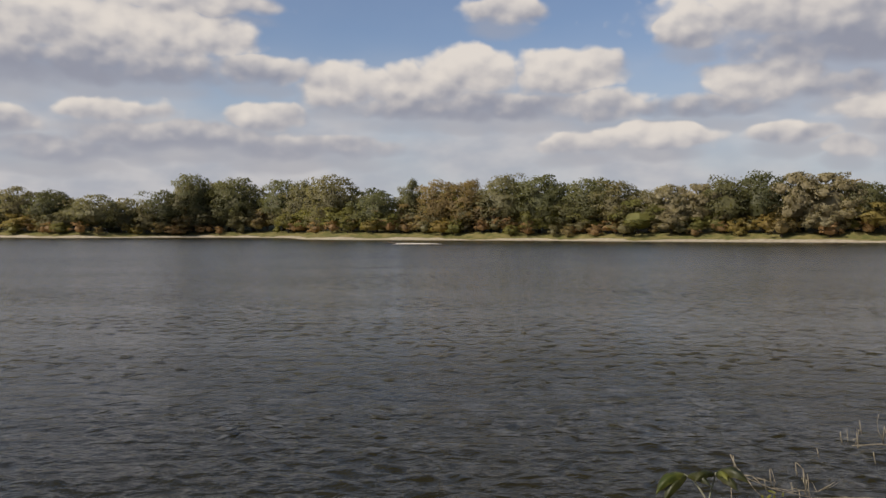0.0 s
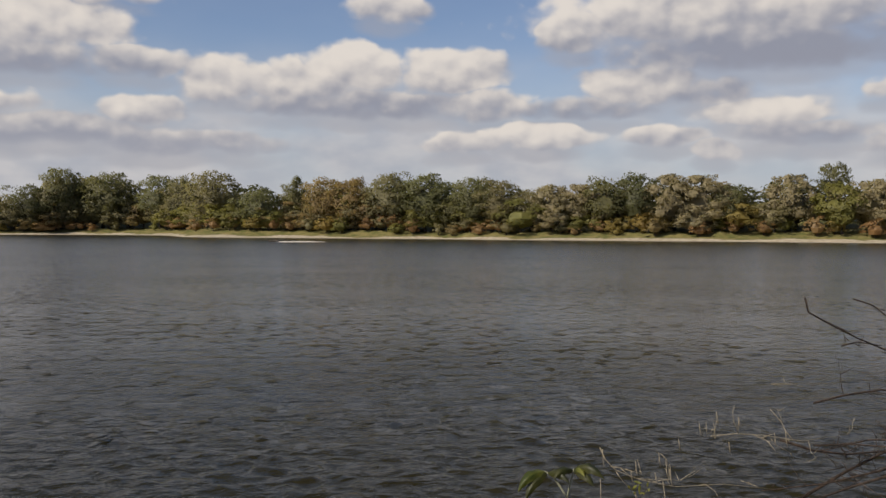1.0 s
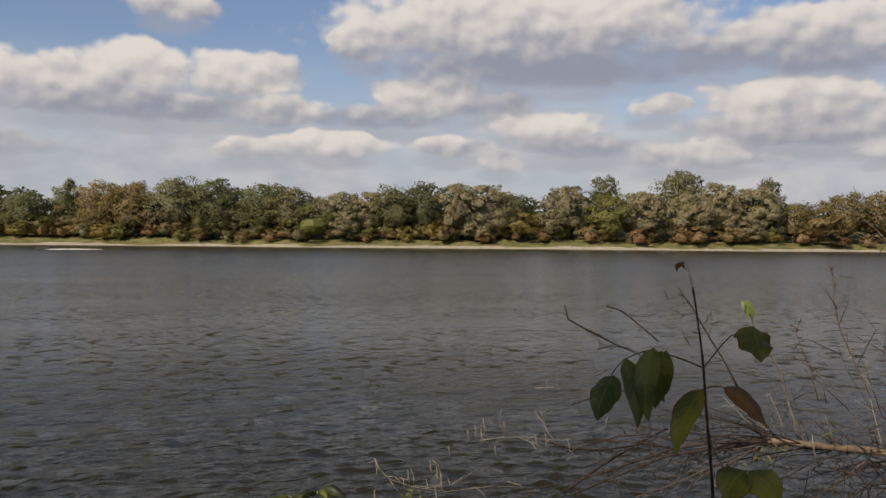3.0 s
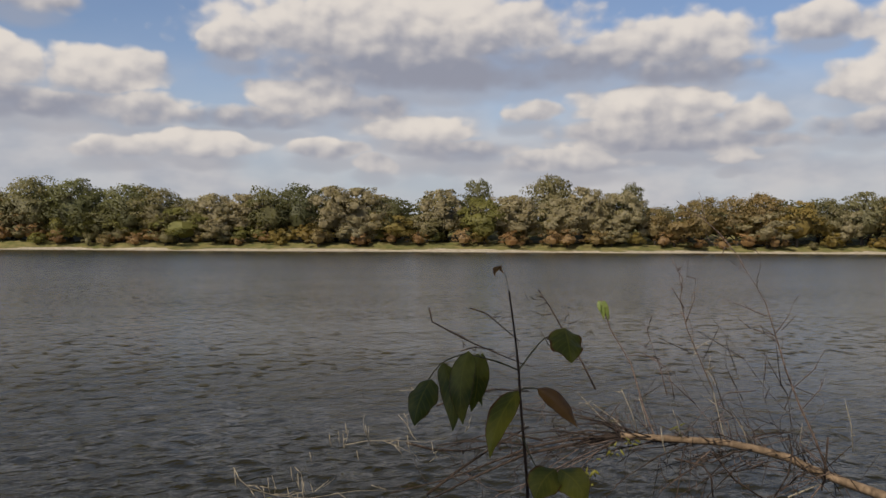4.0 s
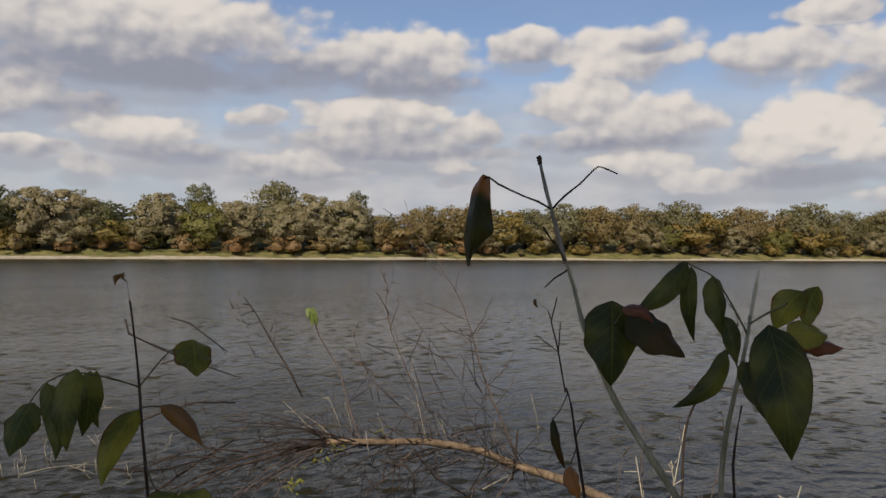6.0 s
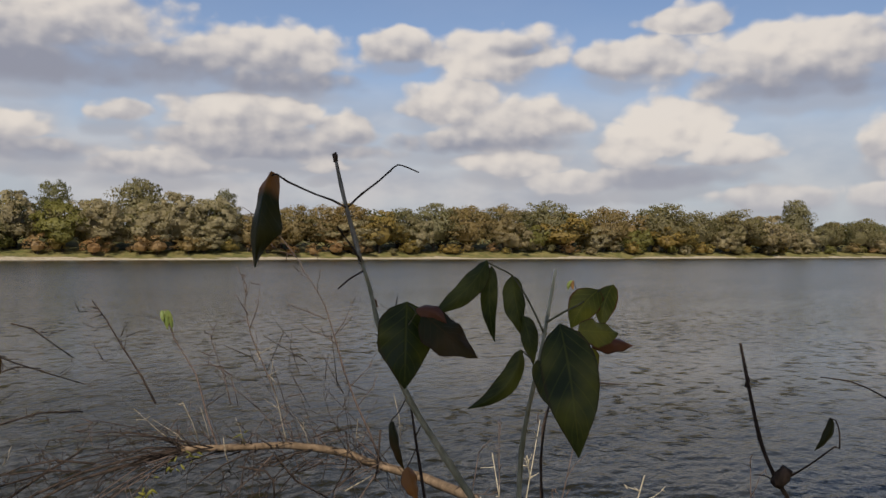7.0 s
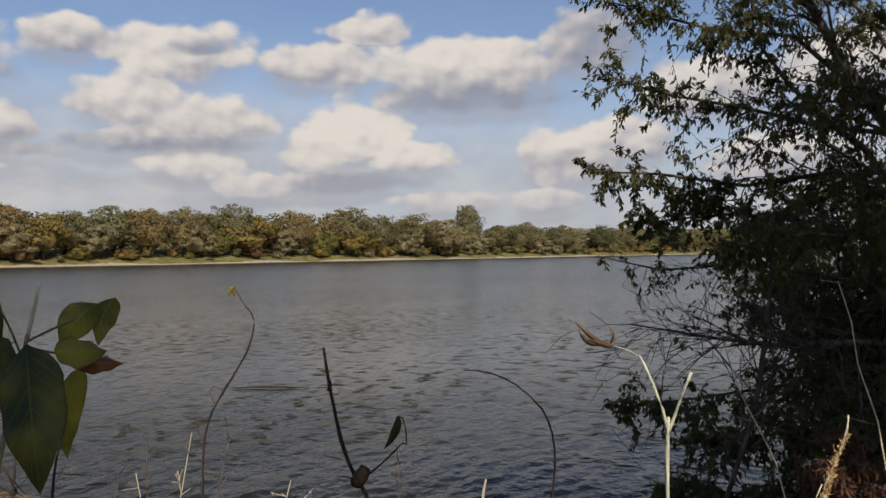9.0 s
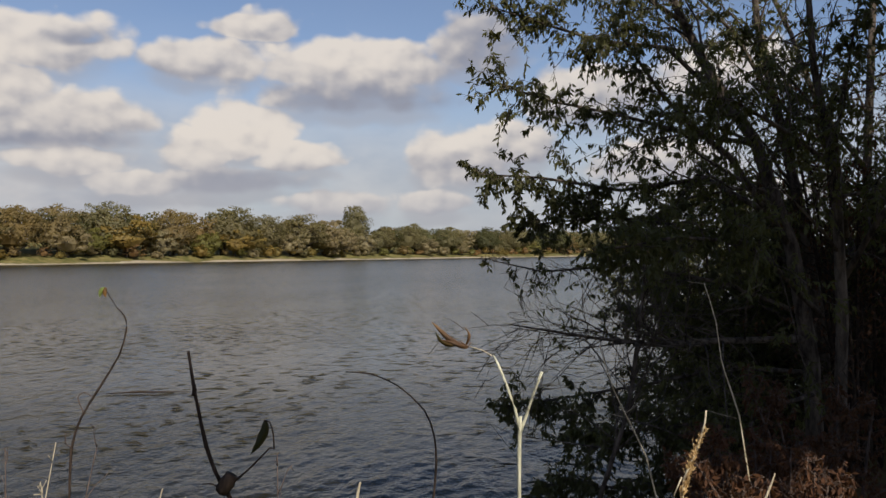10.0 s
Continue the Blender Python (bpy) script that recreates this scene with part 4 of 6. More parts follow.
# the green shrubs' darkened leaf colour stands in for shade behind the willow
thicket("riverside_shrub", 12.4, 1.9, 3.6, 1.7, 11000, SHADED_SHRUB_LEAF, 31, "dense green shrub, leaves darkened for shade, behind the near willow", "shrub", 0.085, 14)
thicket("riverside_shrub", 12.6, 0.5, 2.9, 1.8, 28000, SHADED_SHRUB_LEAF, 32, "low dense green shrub, leaves darkened for shade, behind the near willow", "shrub", 0.085, 14)
thicket("riverside_shrub", 10.6, 1.6, 2.0, 1.4, 3600, SHADED_SHRUB_LEAF, 33, "low green shrub, leaves darkened for shade, at the water below the willow", "shrub", 0.075, 12)
thicket("riverside_shrub", 10.4, 0.3, 3.2, 1.4, 12000, SHADED_SHRUB_LEAF, 37, "dense green shrub, leaves darkened for shade, round the willow's trunks", "shrub", 0.075, 12)
thicket("riverside_shrub", 12.6, 2.1, 4.4, 1.6, 34000, SHADED_SHRUB_LEAF, 38, "dense green shrub, leaves darkened for shade, leaning over the water's edge", "shrub", 0.08, 14)
thicket("riverside_shrub", 13.6, 2.2, 4.3, 1.9, 30000, SHADED_SHRUB_LEAF, 39, "tall dense green shrub, leaves darkened for shade, behind the near willow", "shrub", 0.085, 14)
thicket("dry_shrub", 9.8, 0.35, 4.3, 0.8, 6000, DRY_LEAF, 40, "tall thin shrub with sparse reddish dry leaves", "shrub", 0.055, 10)
thicket("dry_bush", 5.2, 0.45, 0.70, 0.6, 6000, DRY_LEAF, 34, "dry reddish brown bush in the near bank's shade", "bush", 0.045, 12, TWIG_RED)
thicket("dry_bush", 6.3, 0.75, 0.95, 0.8, 8000, DRY_LEAF, 35, "dry reddish brown bush in the near bank's shade", "bush", 0.045, 12, TWIG_RED)
thicket("dry_bush", 7.4, 0.45, 1.35, 0.9, 9000, DRY_LEAF, 36, "tall dry reddish brown bush below the willow", "bush", 0.05, 12, TWIG_RED)

# ======================= fallen branch in the shallows =======================
BRANCH_MAT = {"main": BARK_DEAD, "pale": STRAW_DIM, "dark": TWIG_DARK, "red": TWIG_RED, "stub": STRAW_DIM, "low_pale": STRAW_DIM, "low_dark": TWIG_DARK}
branch = thing("fallen_branch", (5.4, 0.6, 0.95), "bare fallen branch with tangled twigs over the water", "branch")
rs = np.random.default_rng(8)


def dead(kind, r0, r1, *line):
    line = list(line)
    verts, faces = [], []
    r0, r1 = (0.86 * r0, 0.86 * r1) if kind == "main" else (0.72 * r0, 0.72 * r1) if "pale" in kind else (r0, r1)
    if kind == "main":
        line = [(5.40, 0.60, 0.90), (5.45, 1.50, 1.35)] + line
        pts = [Vector(p) for p in line]
        radii = [r0 + (r1 - r0) * i / (len(pts) - 1) for i in range(len(pts))]
        tube(pts, radii, 10, verts, faces)
        part("limb", mesh_of("dead_limb", verts, faces, [BARK_DEAD]), branch, "pale brown weathered main limb", -branch.location)
        for kk, (mat, many, long, up) in enumerate(((TWIG_RED, 12, 1.1, 0.45), (TWIG_DARK, 15, 1.3, 0.0), (TWIG_RED, 16, 0.8, 0.35), (TWIG_DARK, 15, 1.1, -0.2), (TWIG_DARK, 10, 0.7, 0.3))):
            verts, faces = [], []
            grow(rs, [p + Vector((0, 0, 0.01)) for p in pts[5:]], 0.006, 0.004, many, long, 0.0, verts, faces, [], 0.05, 0, 1.0, 0.0, up, 0, 0.0036, 0.5, 0.38)
            part("twig", mesh_of("dead_twig", verts, faces, [mat]), branch, at=-branch.location)
        return
    short = (Vector(line[0]) - Vector(line[-1])).length
    grow(rs, line, r0, r1, (6 if kind in ("dark", "low_dark") else 5) if short > 0.5 else 1, min(0.55, short * 0.4), 0.0, verts, faces, [], 0.05, 0, 1.0, 0.25, 0.15, 0, 0.0032, 0.45, 0.36)
    part("twig", mesh_of("dead_twig", verts, faces, [BRANCH_MAT[kind]]), branch, at=-branch.location)


dead("main", 0.0540, 0.0262, (5.65, 2.48, 1.76), (6.06, 3.17, 1.77), (6.20, 3.66, 1.80), (6.17, 3.91, 1.83), (6.03, 4.11, 1.90), (5.88, 4.20, 1.99), (5.65, 4.33, 2.06), (5.43, 4.46, 2.11), (5.12, 4.64, 2.13), (4.86, 4.79, 2.15), (4.74, 4.86, 2.16))
dead("pale", 0.0055, 0.0033, (4.86, 4.79, 2.17), (4.81, 4.82, 2.35), (4.75, 4.86, 2.51))
dead("pale", 0.0041, 0.0022, (4.93, 4.75, 2.16), (4.90, 4.77, 2.32), (4.86, 4.79, 2.46))
dead("pale", 0.0068, 0.0022, (4.75, 4.85, 2.16), (4.60, 4.94, 2.31), (4.45, 5.03, 2.49))
dead("pale", 0.0055, 0.0022, (4.79, 4.83, 2.16), (4.78, 4.95, 2.25), (4.69, 5.12, 2.36))
dead("pale", 0.0055, 0.0033, (4.98, 4.60, 2.01), (4.95, 4.62, 2.12), (4.94, 4.63, 2.24))
dead("pale", 0.0055, 0.0022, (5.45, 4.45, 2.08), (5.41, 4.47, 2.25), (5.44, 4.58, 2.50), (5.43, 4.70, 2.71), (5.45, 4.81, 2.87))
dead("pale", 0.0055, 0.0022, (5.60, 4.36, 2.05), (5.57, 4.38, 2.19), (5.58, 4.49, 2.30))
dead("pale", 0.0041, 0.0022, (5.93, 4.17, 2.00), (5.90, 4.13, 2.14), (5.87, 4.09, 2.28))
dead("pale", 0.0041, 0.0022, (5.14, 4.62, 2.13), (5.12, 4.64, 2.27), (5.09, 4.66, 2.36))
dead("pale", 0.0055, 0.0022, (6.02, 3.77, 2.12), (6.01, 3.78, 2.31), (5.97, 3.81, 2.51))
dead("pale", 0.0081, 0.0055, (5.69, 4.07, 1.75), (5.94, 4.04, 1.80), (6.14, 4.04, 1.82))
dead("dark", 0.0153, 0.0065, (4.77, 4.84, 2.15), (4.43, 5.15, 2.05), (4.16, 5.31, 1.98), (3.83, 5.61, 1.75), (3.65, 5.83, 1.58))
dead("dark", 0.0131, 0.0044, (4.75, 4.85, 2.16), (4.47, 5.13, 2.10), (4.20, 5.28, 2.04), (3.91, 5.57, 1.85), (3.73, 5.79, 1.72), (3.33, 6.01, 1.61))
dead("dark", 0.0087, 0.0044, (4.74, 4.86, 2.18), (4.60, 4.94, 2.26), (4.34, 4.98, 2.35))
dead("dark", 0.0087, 0.0044, (4.75, 4.85, 2.17), (4.65, 5.14, 2.15), (4.52, 5.33, 2.08), (4.40, 5.40, 2.06))
dead("dark", 0.0087, 0.0065, (5.03, 4.57, 2.01), (5.14, 4.39, 1.98), (5.19, 4.36, 1.90), (5.20, 4.35, 1.75))
dead("dark", 0.0087, 0.0044, (5.65, 4.33, 2.06), (5.42, 4.35, 2.06), (5.27, 4.43, 1.98), (5.16, 4.50, 2.01))
dead("dark", 0.0087, 0.0065, (5.35, 4.50, 2.04), (5.42, 4.34, 1.85), (5.65, 4.21, 1.68))
dead("dark", 0.0065, 0.0044, (5.62, 4.35, 2.15), (5.73, 4.29, 2.18), (5.88, 4.20, 2.19))
dead("dark", 0.0087, 0.0065, (5.78, 4.14, 2.19), (5.72, 4.06, 2.09), (5.69, 4.07, 1.92), (5.60, 4.12, 1.75))
dead("dark", 0.0087, 0.0065, (6.04, 3.99, 2.18), (6.03, 4.00, 1.98), (6.00, 4.01, 1.77))
dead("dark", 0.0087, 0.0044, (4.77, 5.19, 2.46), (4.74, 5.33, 2.67), (4.68, 5.48, 2.89), (4.64, 5.62, 3.09), (4.61, 5.76, 3.24))
dead("dark", 0.0087, 0.0044, (4.34, 5.32, 2.07), (4.16, 5.54, 2.10), (4.02, 5.74, 2.05), (3.87, 5.94, 1.94))
dead("dark", 0.0065, 0.0044, (4.20, 5.28, 2.05), (4.03, 5.50, 2.06), (3.85, 5.72, 2.03), (3.70, 5.92, 1.97))
dead("red", 0.0098, 0.0026, (6.13, 4.05, 1.89), (6.03, 4.11, 2.17), (5.94, 4.17, 2.40), (5.94, 4.29, 2.64), (5.94, 4.40, 2.93), (5.88, 4.45, 3.18), (5.88, 4.56, 3.33), (5.81, 4.60, 3.45))
dead("red", 0.0044, 0.0026, (5.94, 4.40, 2.93), (6.03, 4.35, 3.07), (6.08, 4.33, 3.21))
dead("red", 0.0044, 0.0026, (5.88, 4.44, 3.07), (5.82, 4.59, 3.13), (5.76, 4.75, 3.19))
dead("red", 0.0057, 0.0026, (5.44, 4.58, 2.50), (5.43, 4.70, 2.71), (5.41, 4.83, 2.96), (5.44, 4.93, 3.19), (5.45, 4.92, 3.35), (5.45, 5.04, 3.51))
dead("red", 0.0044, 0.0020, (5.40, 4.83, 3.01), (5.46, 4.80, 3.19), (5.55, 4.87, 3.39))
dead("red", 0.0044, 0.0020, (5.39, 4.84, 3.12), (5.33, 4.88, 3.24), (5.31, 4.89, 3.28))
dead("red", 0.0044, 0.0020, (5.20, 4.83, 2.43), (5.22, 4.93, 2.64), (5.22, 5.05, 2.86), (5.18, 5.08, 3.00))
dead("red", 0.0044, 0.0020, (5.22, 4.93, 2.71), (5.07, 5.02, 2.74), (4.97, 5.08, 2.73))
dead("red", 0.0044, 0.0020, (5.25, 4.80, 2.41), (5.23, 4.81, 2.52), (5.20, 4.83, 2.64))
dead("red", 0.0035, 0.0020, (5.96, 4.16, 2.37), (6.07, 4.09, 2.52), (6.13, 4.06, 2.68))
dead("red", 0.0035, 0.0020, (5.97, 4.27, 2.50), (6.12, 4.18, 2.66), (6.20, 4.14, 2.82))
dead("red", 0.0050, 0.0022, (5.559, 4.388, 3.462), (5.716, 4.588, 3.551), (5.807, 4.862, 3.732), (5.885, 5.145, 3.883), (5.925, 5.464, 4.024))
dead("low_pale", 0.0053, 0.0021, (2.08, 6.10, 1.96), (2.12, 6.09, 1.87), (2.20, 6.08, 1.79), (2.38, 6.05, 1.72), (2.64, 6.01, 1.67), (3.00, 5.96, 1.69), (3.40, 5.91, 1.65))
dead("low_pale", 0.0041, 0.0021, (2.20, 6.08, 1.78), (2.24, 6.07, 1.72), (2.36, 6.05, 1.60))
dead("low_pale", 0.0041, 0.0021, (2.53, 6.03, 1.92), (2.58, 6.03, 1.87), (2.62, 6.02, 1.67))
dead("low_pale", 0.0041, 0.0021, (2.60, 6.02, 1.80), (2.59, 6.02, 1.70), (2.62, 6.02, 1.67))
dead("low_pale", 0.0026, 0.0021, (2.36, 6.06, 1.87), (2.38, 6.05, 1.80), (2.38, 6.05, 1.72))
dead("low_pale", 0.0053, 0.0021, (2.91, 5.99, 2.05), (3.09, 5.96, 2.07), (3.30, 5.93, 2.06), (3.65, 5.99, 1.99), (4.05, 6.03, 2.02))
dead("low_pale", 0.0041, 0.0021, (2.02, 5.90, 1.78), (2.02, 5.89, 1.65), (2.06, 5.89, 1.57))
dead("low_pale", 0.0041, 0.0021, (3.52, 6.22, 2.39), (3.67, 6.20, 2.39), (3.85, 6.17, 2.35))
dead("low_pale", 0.0026, 0.0021, (2.88, 5.99, 2.06), (2.87, 5.99, 2.17))
dead("low_pale", 0.0026, 0.0021, (2.95, 5.98, 2.17), (2.94, 5.98, 2.10), (2.92, 5.98, 2.05))
dead("low_dark", 0.0128, 0.0085, (3.65, 5.97, 1.56), (3.95, 5.94, 1.74), (4.35, 5.99, 1.89), (4.66, 5.95, 2.02))
dead("low_dark", 0.0107, 0.0064, (3.48, 6.01, 2.00), (3.73, 5.97, 1.92), (3.99, 5.94, 1.89), (4.42, 5.88, 1.93))
dead("low_dark", 0.0085, 0.0064, (3.85, 6.17, 2.24), (4.07, 6.14, 2.30), (4.38, 6.10, 2.35), (4.73, 6.05, 2.31))
dead("low_dark", 0.0085, 0.0043, (3.89, 6.38, 3.06), (3.92, 6.38, 2.94), (4.10, 6.35, 2.84), (4.32, 6.32, 2.73), (4.60, 6.28, 2.61), (4.87, 6.24, 2.50))
dead("low_dark", 0.0064, 0.0043, (4.28, 6.33, 3.05), (4.44, 6.31, 3.00), (4.55, 6.29, 2.91), (4.78, 6.26, 2.73))
dead("low_dark", 0.0064, 0.0043, (4.19, 6.33, 2.67), (4.32, 6.32, 2.70), (4.51, 6.29, 2.67))

dead("stub", 0.0030, 0.0020, (1.997, 5.747, 1.919), (1.990, 5.749, 1.948), (1.982, 5.752, 2.043))
dead("stub", 0.0030, 0.0020, (2.183, 5.679, 1.824), (2.176, 5.682, 1.853), (2.169, 5.685, 1.908))
dead("stub", 0.0030, 0.0020, (2.214, 5.668, 1.866), (2.207, 5.670, 1.895), (2.200, 5.673, 1.973))
dead("stub", 0.0030, 0.0020, (2.339, 5.618, 1.823), (2.332, 5.621, 1.853), (2.325, 5.624, 1.899))
dead("stub", 0.0030, 0.0020, (2.362, 5.608, 1.943), (2.355, 5.611, 1.972), (2.347, 5.614, 2.042))
dead("stub", 0.0030, 0.0020, (2.406, 5.590, 1.877), (2.399, 5.593, 1.907), (2.392, 5.596, 2.000))
dead("stub", 0.0030, 0.0020, (2.434, 5.578, 1.818), (2.427, 5.581, 1.847), (2.419, 5.584, 1.956))
dead("stub", 0.0030, 0.0020, (2.608, 5.500, 2.184), (2.601, 5.503, 2.214), (2.594, 5.506, 2.271))
dead("stub", 0.0030, 0.0020, (2.694, 5.458, 2.178), (2.688, 5.462, 2.207), (2.681, 5.465, 2.275))
dead("stub", 0.0030, 0.0020, (2.709, 5.451, 2.263), (2.703, 5.454, 2.293), (2.696, 5.458, 2.353))
dead("stub", 0.0030, 0.0020, (2.782, 5.414, 2.081), (2.776, 5.418, 2.111), (2.770, 5.421, 2.155))
dead("stub", 0.0030, 0.0020, (2.836, 5.387, 2.269), (2.830, 5.390, 2.298), (2.823, 5.393, 2.332))
dead("stub", 0.0030, 0.0020, (3.039, 5.276, 2.151), (3.033, 5.280, 2.180), (3.027, 5.283, 2.246))
dead("stub", 0.0030, 0.0020, (3.099, 5.242, 2.159), (3.093, 5.245, 2.188), (3.087, 5.249, 2.261))
dead("stub", 0.0030, 0.0020, (2.481, 5.557, 2.079), (2.475, 5.560, 2.109), (2.468, 5.563, 2.147))

tufts = []
# small yellow-green leaf tufts left on the limb
for x, y, z in ((2.243, 5.656, 1.788), (2.274, 5.644, 1.768), (4.775, 4.798, 2.130), (4.628, 4.794, 2.067), (4.338, 4.775, 1.930), (4.386, 4.736, 1.979), (5.188, 4.684, 2.189)):
    for k in range(7):
        tuft_base = Vector((x, y, z)) + Vector(rs.normal(size=3)) * 0.03
        tufts.append((tuft_base, tuft_base + Vector((rs.normal(0, 0.03), rs.normal(0, 0.03), rs.normal(-0.03, 0.025))), rs.uniform(0.018, 0.032)))

# a fan of thin dark twigs that goes on from the limb's broken end, and a tangle hanging under it
for i in range(32):
    if i < 20:
        p = Vector((4.78, 4.84, 2.15)).lerp(Vector((5.30, 4.54, 2.10)), rs.uniform(0, 1) ** 2)
        way = Vector((-0.86, 0.50, 0.0)) + Vector((rs.normal(0, 0.30), rs.normal(0, 0.42), rs.normal(0.10, 0.16)))
        long = rs.uniform(0.5, 1.7)
    else:
        p = Vector((5.12, 4.64, 2.10)).lerp(Vector((6.10, 4.00, 1.84)), rs.uniform(0, 1))
        way = Vector((-0.45, 0.20, -0.35)) + Vector((rs.normal(0, 0.55), rs.normal(0, 0.55), rs.normal(0, 0.22)))
        long = rs.uniform(0.35, 0.9)
    way.normalize()
    line = [p]
    for j in range(5):
        way = (way + Vector(rs.normal(size=3)) * 0.13 + Vector((0, 0, -0.10))).normalized()
        line.append(line[-1] + way * long / 5)
    verts, faces = [], []
    grow(rs, line, rs.uniform(0.004, 0.008), 0.002, 4, long * 0.34, 0.0, verts, faces, [], 0.05, 0, 1.0, 0.25, 0.1, 0, 0.0026, 0.45, 0.34)
    part("twig", mesh_of("dead_twig", verts, faces, [(TWIG_DARK, TWIG_DARK, TWIG_RED, TWIG_DARK)[i % 4]]), branch, at=-branch.location)

# ======================= shoots in front of the camera =======================


def growth(name, label, category):
    return thing(name, (0, 0, 0), label, category)


def stem(ob, name, mat, r0, r1, line, root=""):
    """A stem of the plant, with slightly swollen nodes; a rooted one goes on down to the soil or the river bed."""
    pts = [Vector(p) for p in line]
    fine = []
    for a, c in zip(pts, pts[1:]):
        fine += [a, a.lerp(c, 0.5)]
    fine.append(pts[-1])
    for i in range(1, len(fine) - 1, 2):   # ease the corners
        a, c = fine[max(i - 3, 0)], fine[min(i + 3, len(fine) - 1)]
        fine[i] = fine[i] + (fine[i] - (a + c) * 0.5) * 0.10
    k = len(fine)
    radii = [(r0 + (r1 - r0) * i / (k - 1)) * (1.18 if i % 4 == 2 else 1.0) for i in range(k)]
    if root:
        way_down = fine[0] - fine[min(2, k - 1)]
        foot = fine[0] + way_down * min(0.9 / max(way_down.length, 0.01), 1.2 / max(abs(way_down.z), 0.02)) * 0.5
        foot.z = ground_height(foot.dot(S_DIR), foot.dot(N_DIR)) - 0.03
        ob.location = foot
        mid = fine[0].lerp(foot, 0.5) + (fine[0] - fine[1]) * 0.3
        mid.z = (fine[0].z + foot.z) / 2
        fine, radii = [foot, mid] + fine, [r0 * 1.3, r0 * 1.15] + radii
    verts, faces = tube(fine, radii, 8)
    return part(name, mesh_of(name, verts, faces, [mat]), ob, at=-ob.location)


def leaf(ob, mat, base, tip, wide, face, fold=0.3, bow=0.0, sag=0.1, twist=0.0, peak=0.72, rows=12, cols=6, uneven=None):
    """A leaf from base to tip: folded on its midrib, bowed sideways and along its face, with a drawn-out point and a wavy rim."""
    b, e, n = Vector(base), Vector(tip), Vector(face)
    axis = e - b
    length = axis.length
    axis.normalize()
    side = axis.cross(n).normalized()
    n = side.cross(axis).normalized()
    verts, faces, uvs = [], [], []
    ph = (base[0] * 37 + base[2] * 53) % 6.28
    for i in range(rows + 1):
        v = i / rows
        prof = (math.sin(math.pi * min(1.0, v) ** peak) ** 0.75) if 0 < v < 1 else 0.0
        prof *= 1.0 - 0.35 * max(0.0, (v - 0.7) / 0.3)
        half = wide * 0.5 * prof + 0.0004
        arc = 4 * v * (1 - v) * length
        wings = (1.0, 1.0)
        if uneven:      # a rolled leaf: one edge straight, the other with a sharp corner
            half = wide * 0.5
            wings = (float(np.interp(v, (0, 0.1, 0.35, 0.60, 0.70, 0.85, 1), (0.22, 0.34, 0.62, 1.0, 0.62, 0.24, 0.02))), uneven * float(np.interp(v, (0, 0.15, 0.7, 1), (0.6, 1.0, 0.8, 0.02))))
        turn = twist * (v - 0.3)
        s2 = side * math.cos(turn) + n * math.sin(turn)
        n2 = n * math.cos(turn) - side * math.sin(turn)
        mid = b + (e - b) * v + side * bow * arc + n * sag * arc
        for j in range(cols + 1):
            u = j / cols * 2 - 1
            ripple = 0.10 * wide * prof * math.sin(v * 17 + ph + (2.0 if u > 0 else 0)) * abs(u) ** 2
            verts.append(mid + s2 * u * half * wings[u > 0] * math.cos(fold * abs(u)) + n2 * (-abs(u) * half * math.sin(fold * 1.4) + ripple))
            uvs.append((j / cols, v))
    k = cols + 1
    for i in range(rows):
        for j in range(cols):
            faces.append((i * k + j, i * k + j + 1, (i + 1) * k + j + 1, (i + 1) * k + j))
    me = mesh_of("leaf", verts, faces, [mat])
    lay = me.uv_layers.new(name="UVMap")
    for loop in me.loops:
        lay.data[loop.index].uv = uvs[loop.vertex_index]
    return part("leaf", me, ob, at=-ob.location)


def seed_head(ob, name, mat, wide, line):
    """A feathery seed head: many small husks round a stem."""
    rs2 = np.random.default_rng(4)
    pts = [Vector(p) for p in line]
    q = []
    for i in range(420):
        f = rs2.uniform(0, 1)
        k = min(int(f * (len(pts) - 1)), len(pts) - 2)
        p = pts[k].lerp(pts[k + 1], f * (len(pts) - 1) - k)
        d = (pts[k + 1] - pts[k]).normalized()
        o = (d * 1.1 + Vector(rs2.normal(size=3)) * 0.55).normalized()
        size = wide * rs2.uniform(0.25, 0.55) * (1.1 - 0.6 * f)
        w = o.cross(Vector(rs2.normal(size=3))).normalized() * size * 0.16
        c = p + Vector(rs2.normal(size=3)) * wide * 0.10
        q += [tuple(c), tuple(c + o * size * 0.5 - w), tuple(c + o * size), tuple(c + o * size * 0.5 + w)]
    return part(name, quads_mesh("seed_head", q, mat), ob, "tan feathery seed head", -ob.location)


plant = growth("dogwood_shoot", "slender shoot with drooping green leaves, one turned brown", "plant")
stem(plant, "stem", TWIG_DARK, 0.00274, 0.00142, [(1.127, 1.083, 3.244), (1.123, 1.087, 3.311), (1.118, 1.091, 3.377), (1.115, 1.095, 3.445), (1.115, 1.108, 3.508), (1.113, 1.123, 3.579)], root="root")
stem(plant, "petiole", TWIG_GREEN, 0.00142, 0.00104, [(1.114, 1.096, 3.445), (1.077, 1.100, 3.460), (1.034, 1.097, 3.473), (1.008, 1.106, 3.477), (0.985, 1.138, 3.459), (0.974, 1.160, 3.430)])
stem(plant, "petiole", TWIG_GREEN, 0.00132, 0.00095, [(1.115, 1.094, 3.445), (1.137, 1.090, 3.472), (1.161, 1.083, 3.499), (1.179, 1.081, 3.502), (1.192, 1.070, 3.509)])
stem(plant, "petiole", TWIG_GREEN, 0.00123, 0.00095, [(1.118, 1.092, 3.411), (1.128, 1.084, 3.414), (1.135, 1.065, 3.415)])
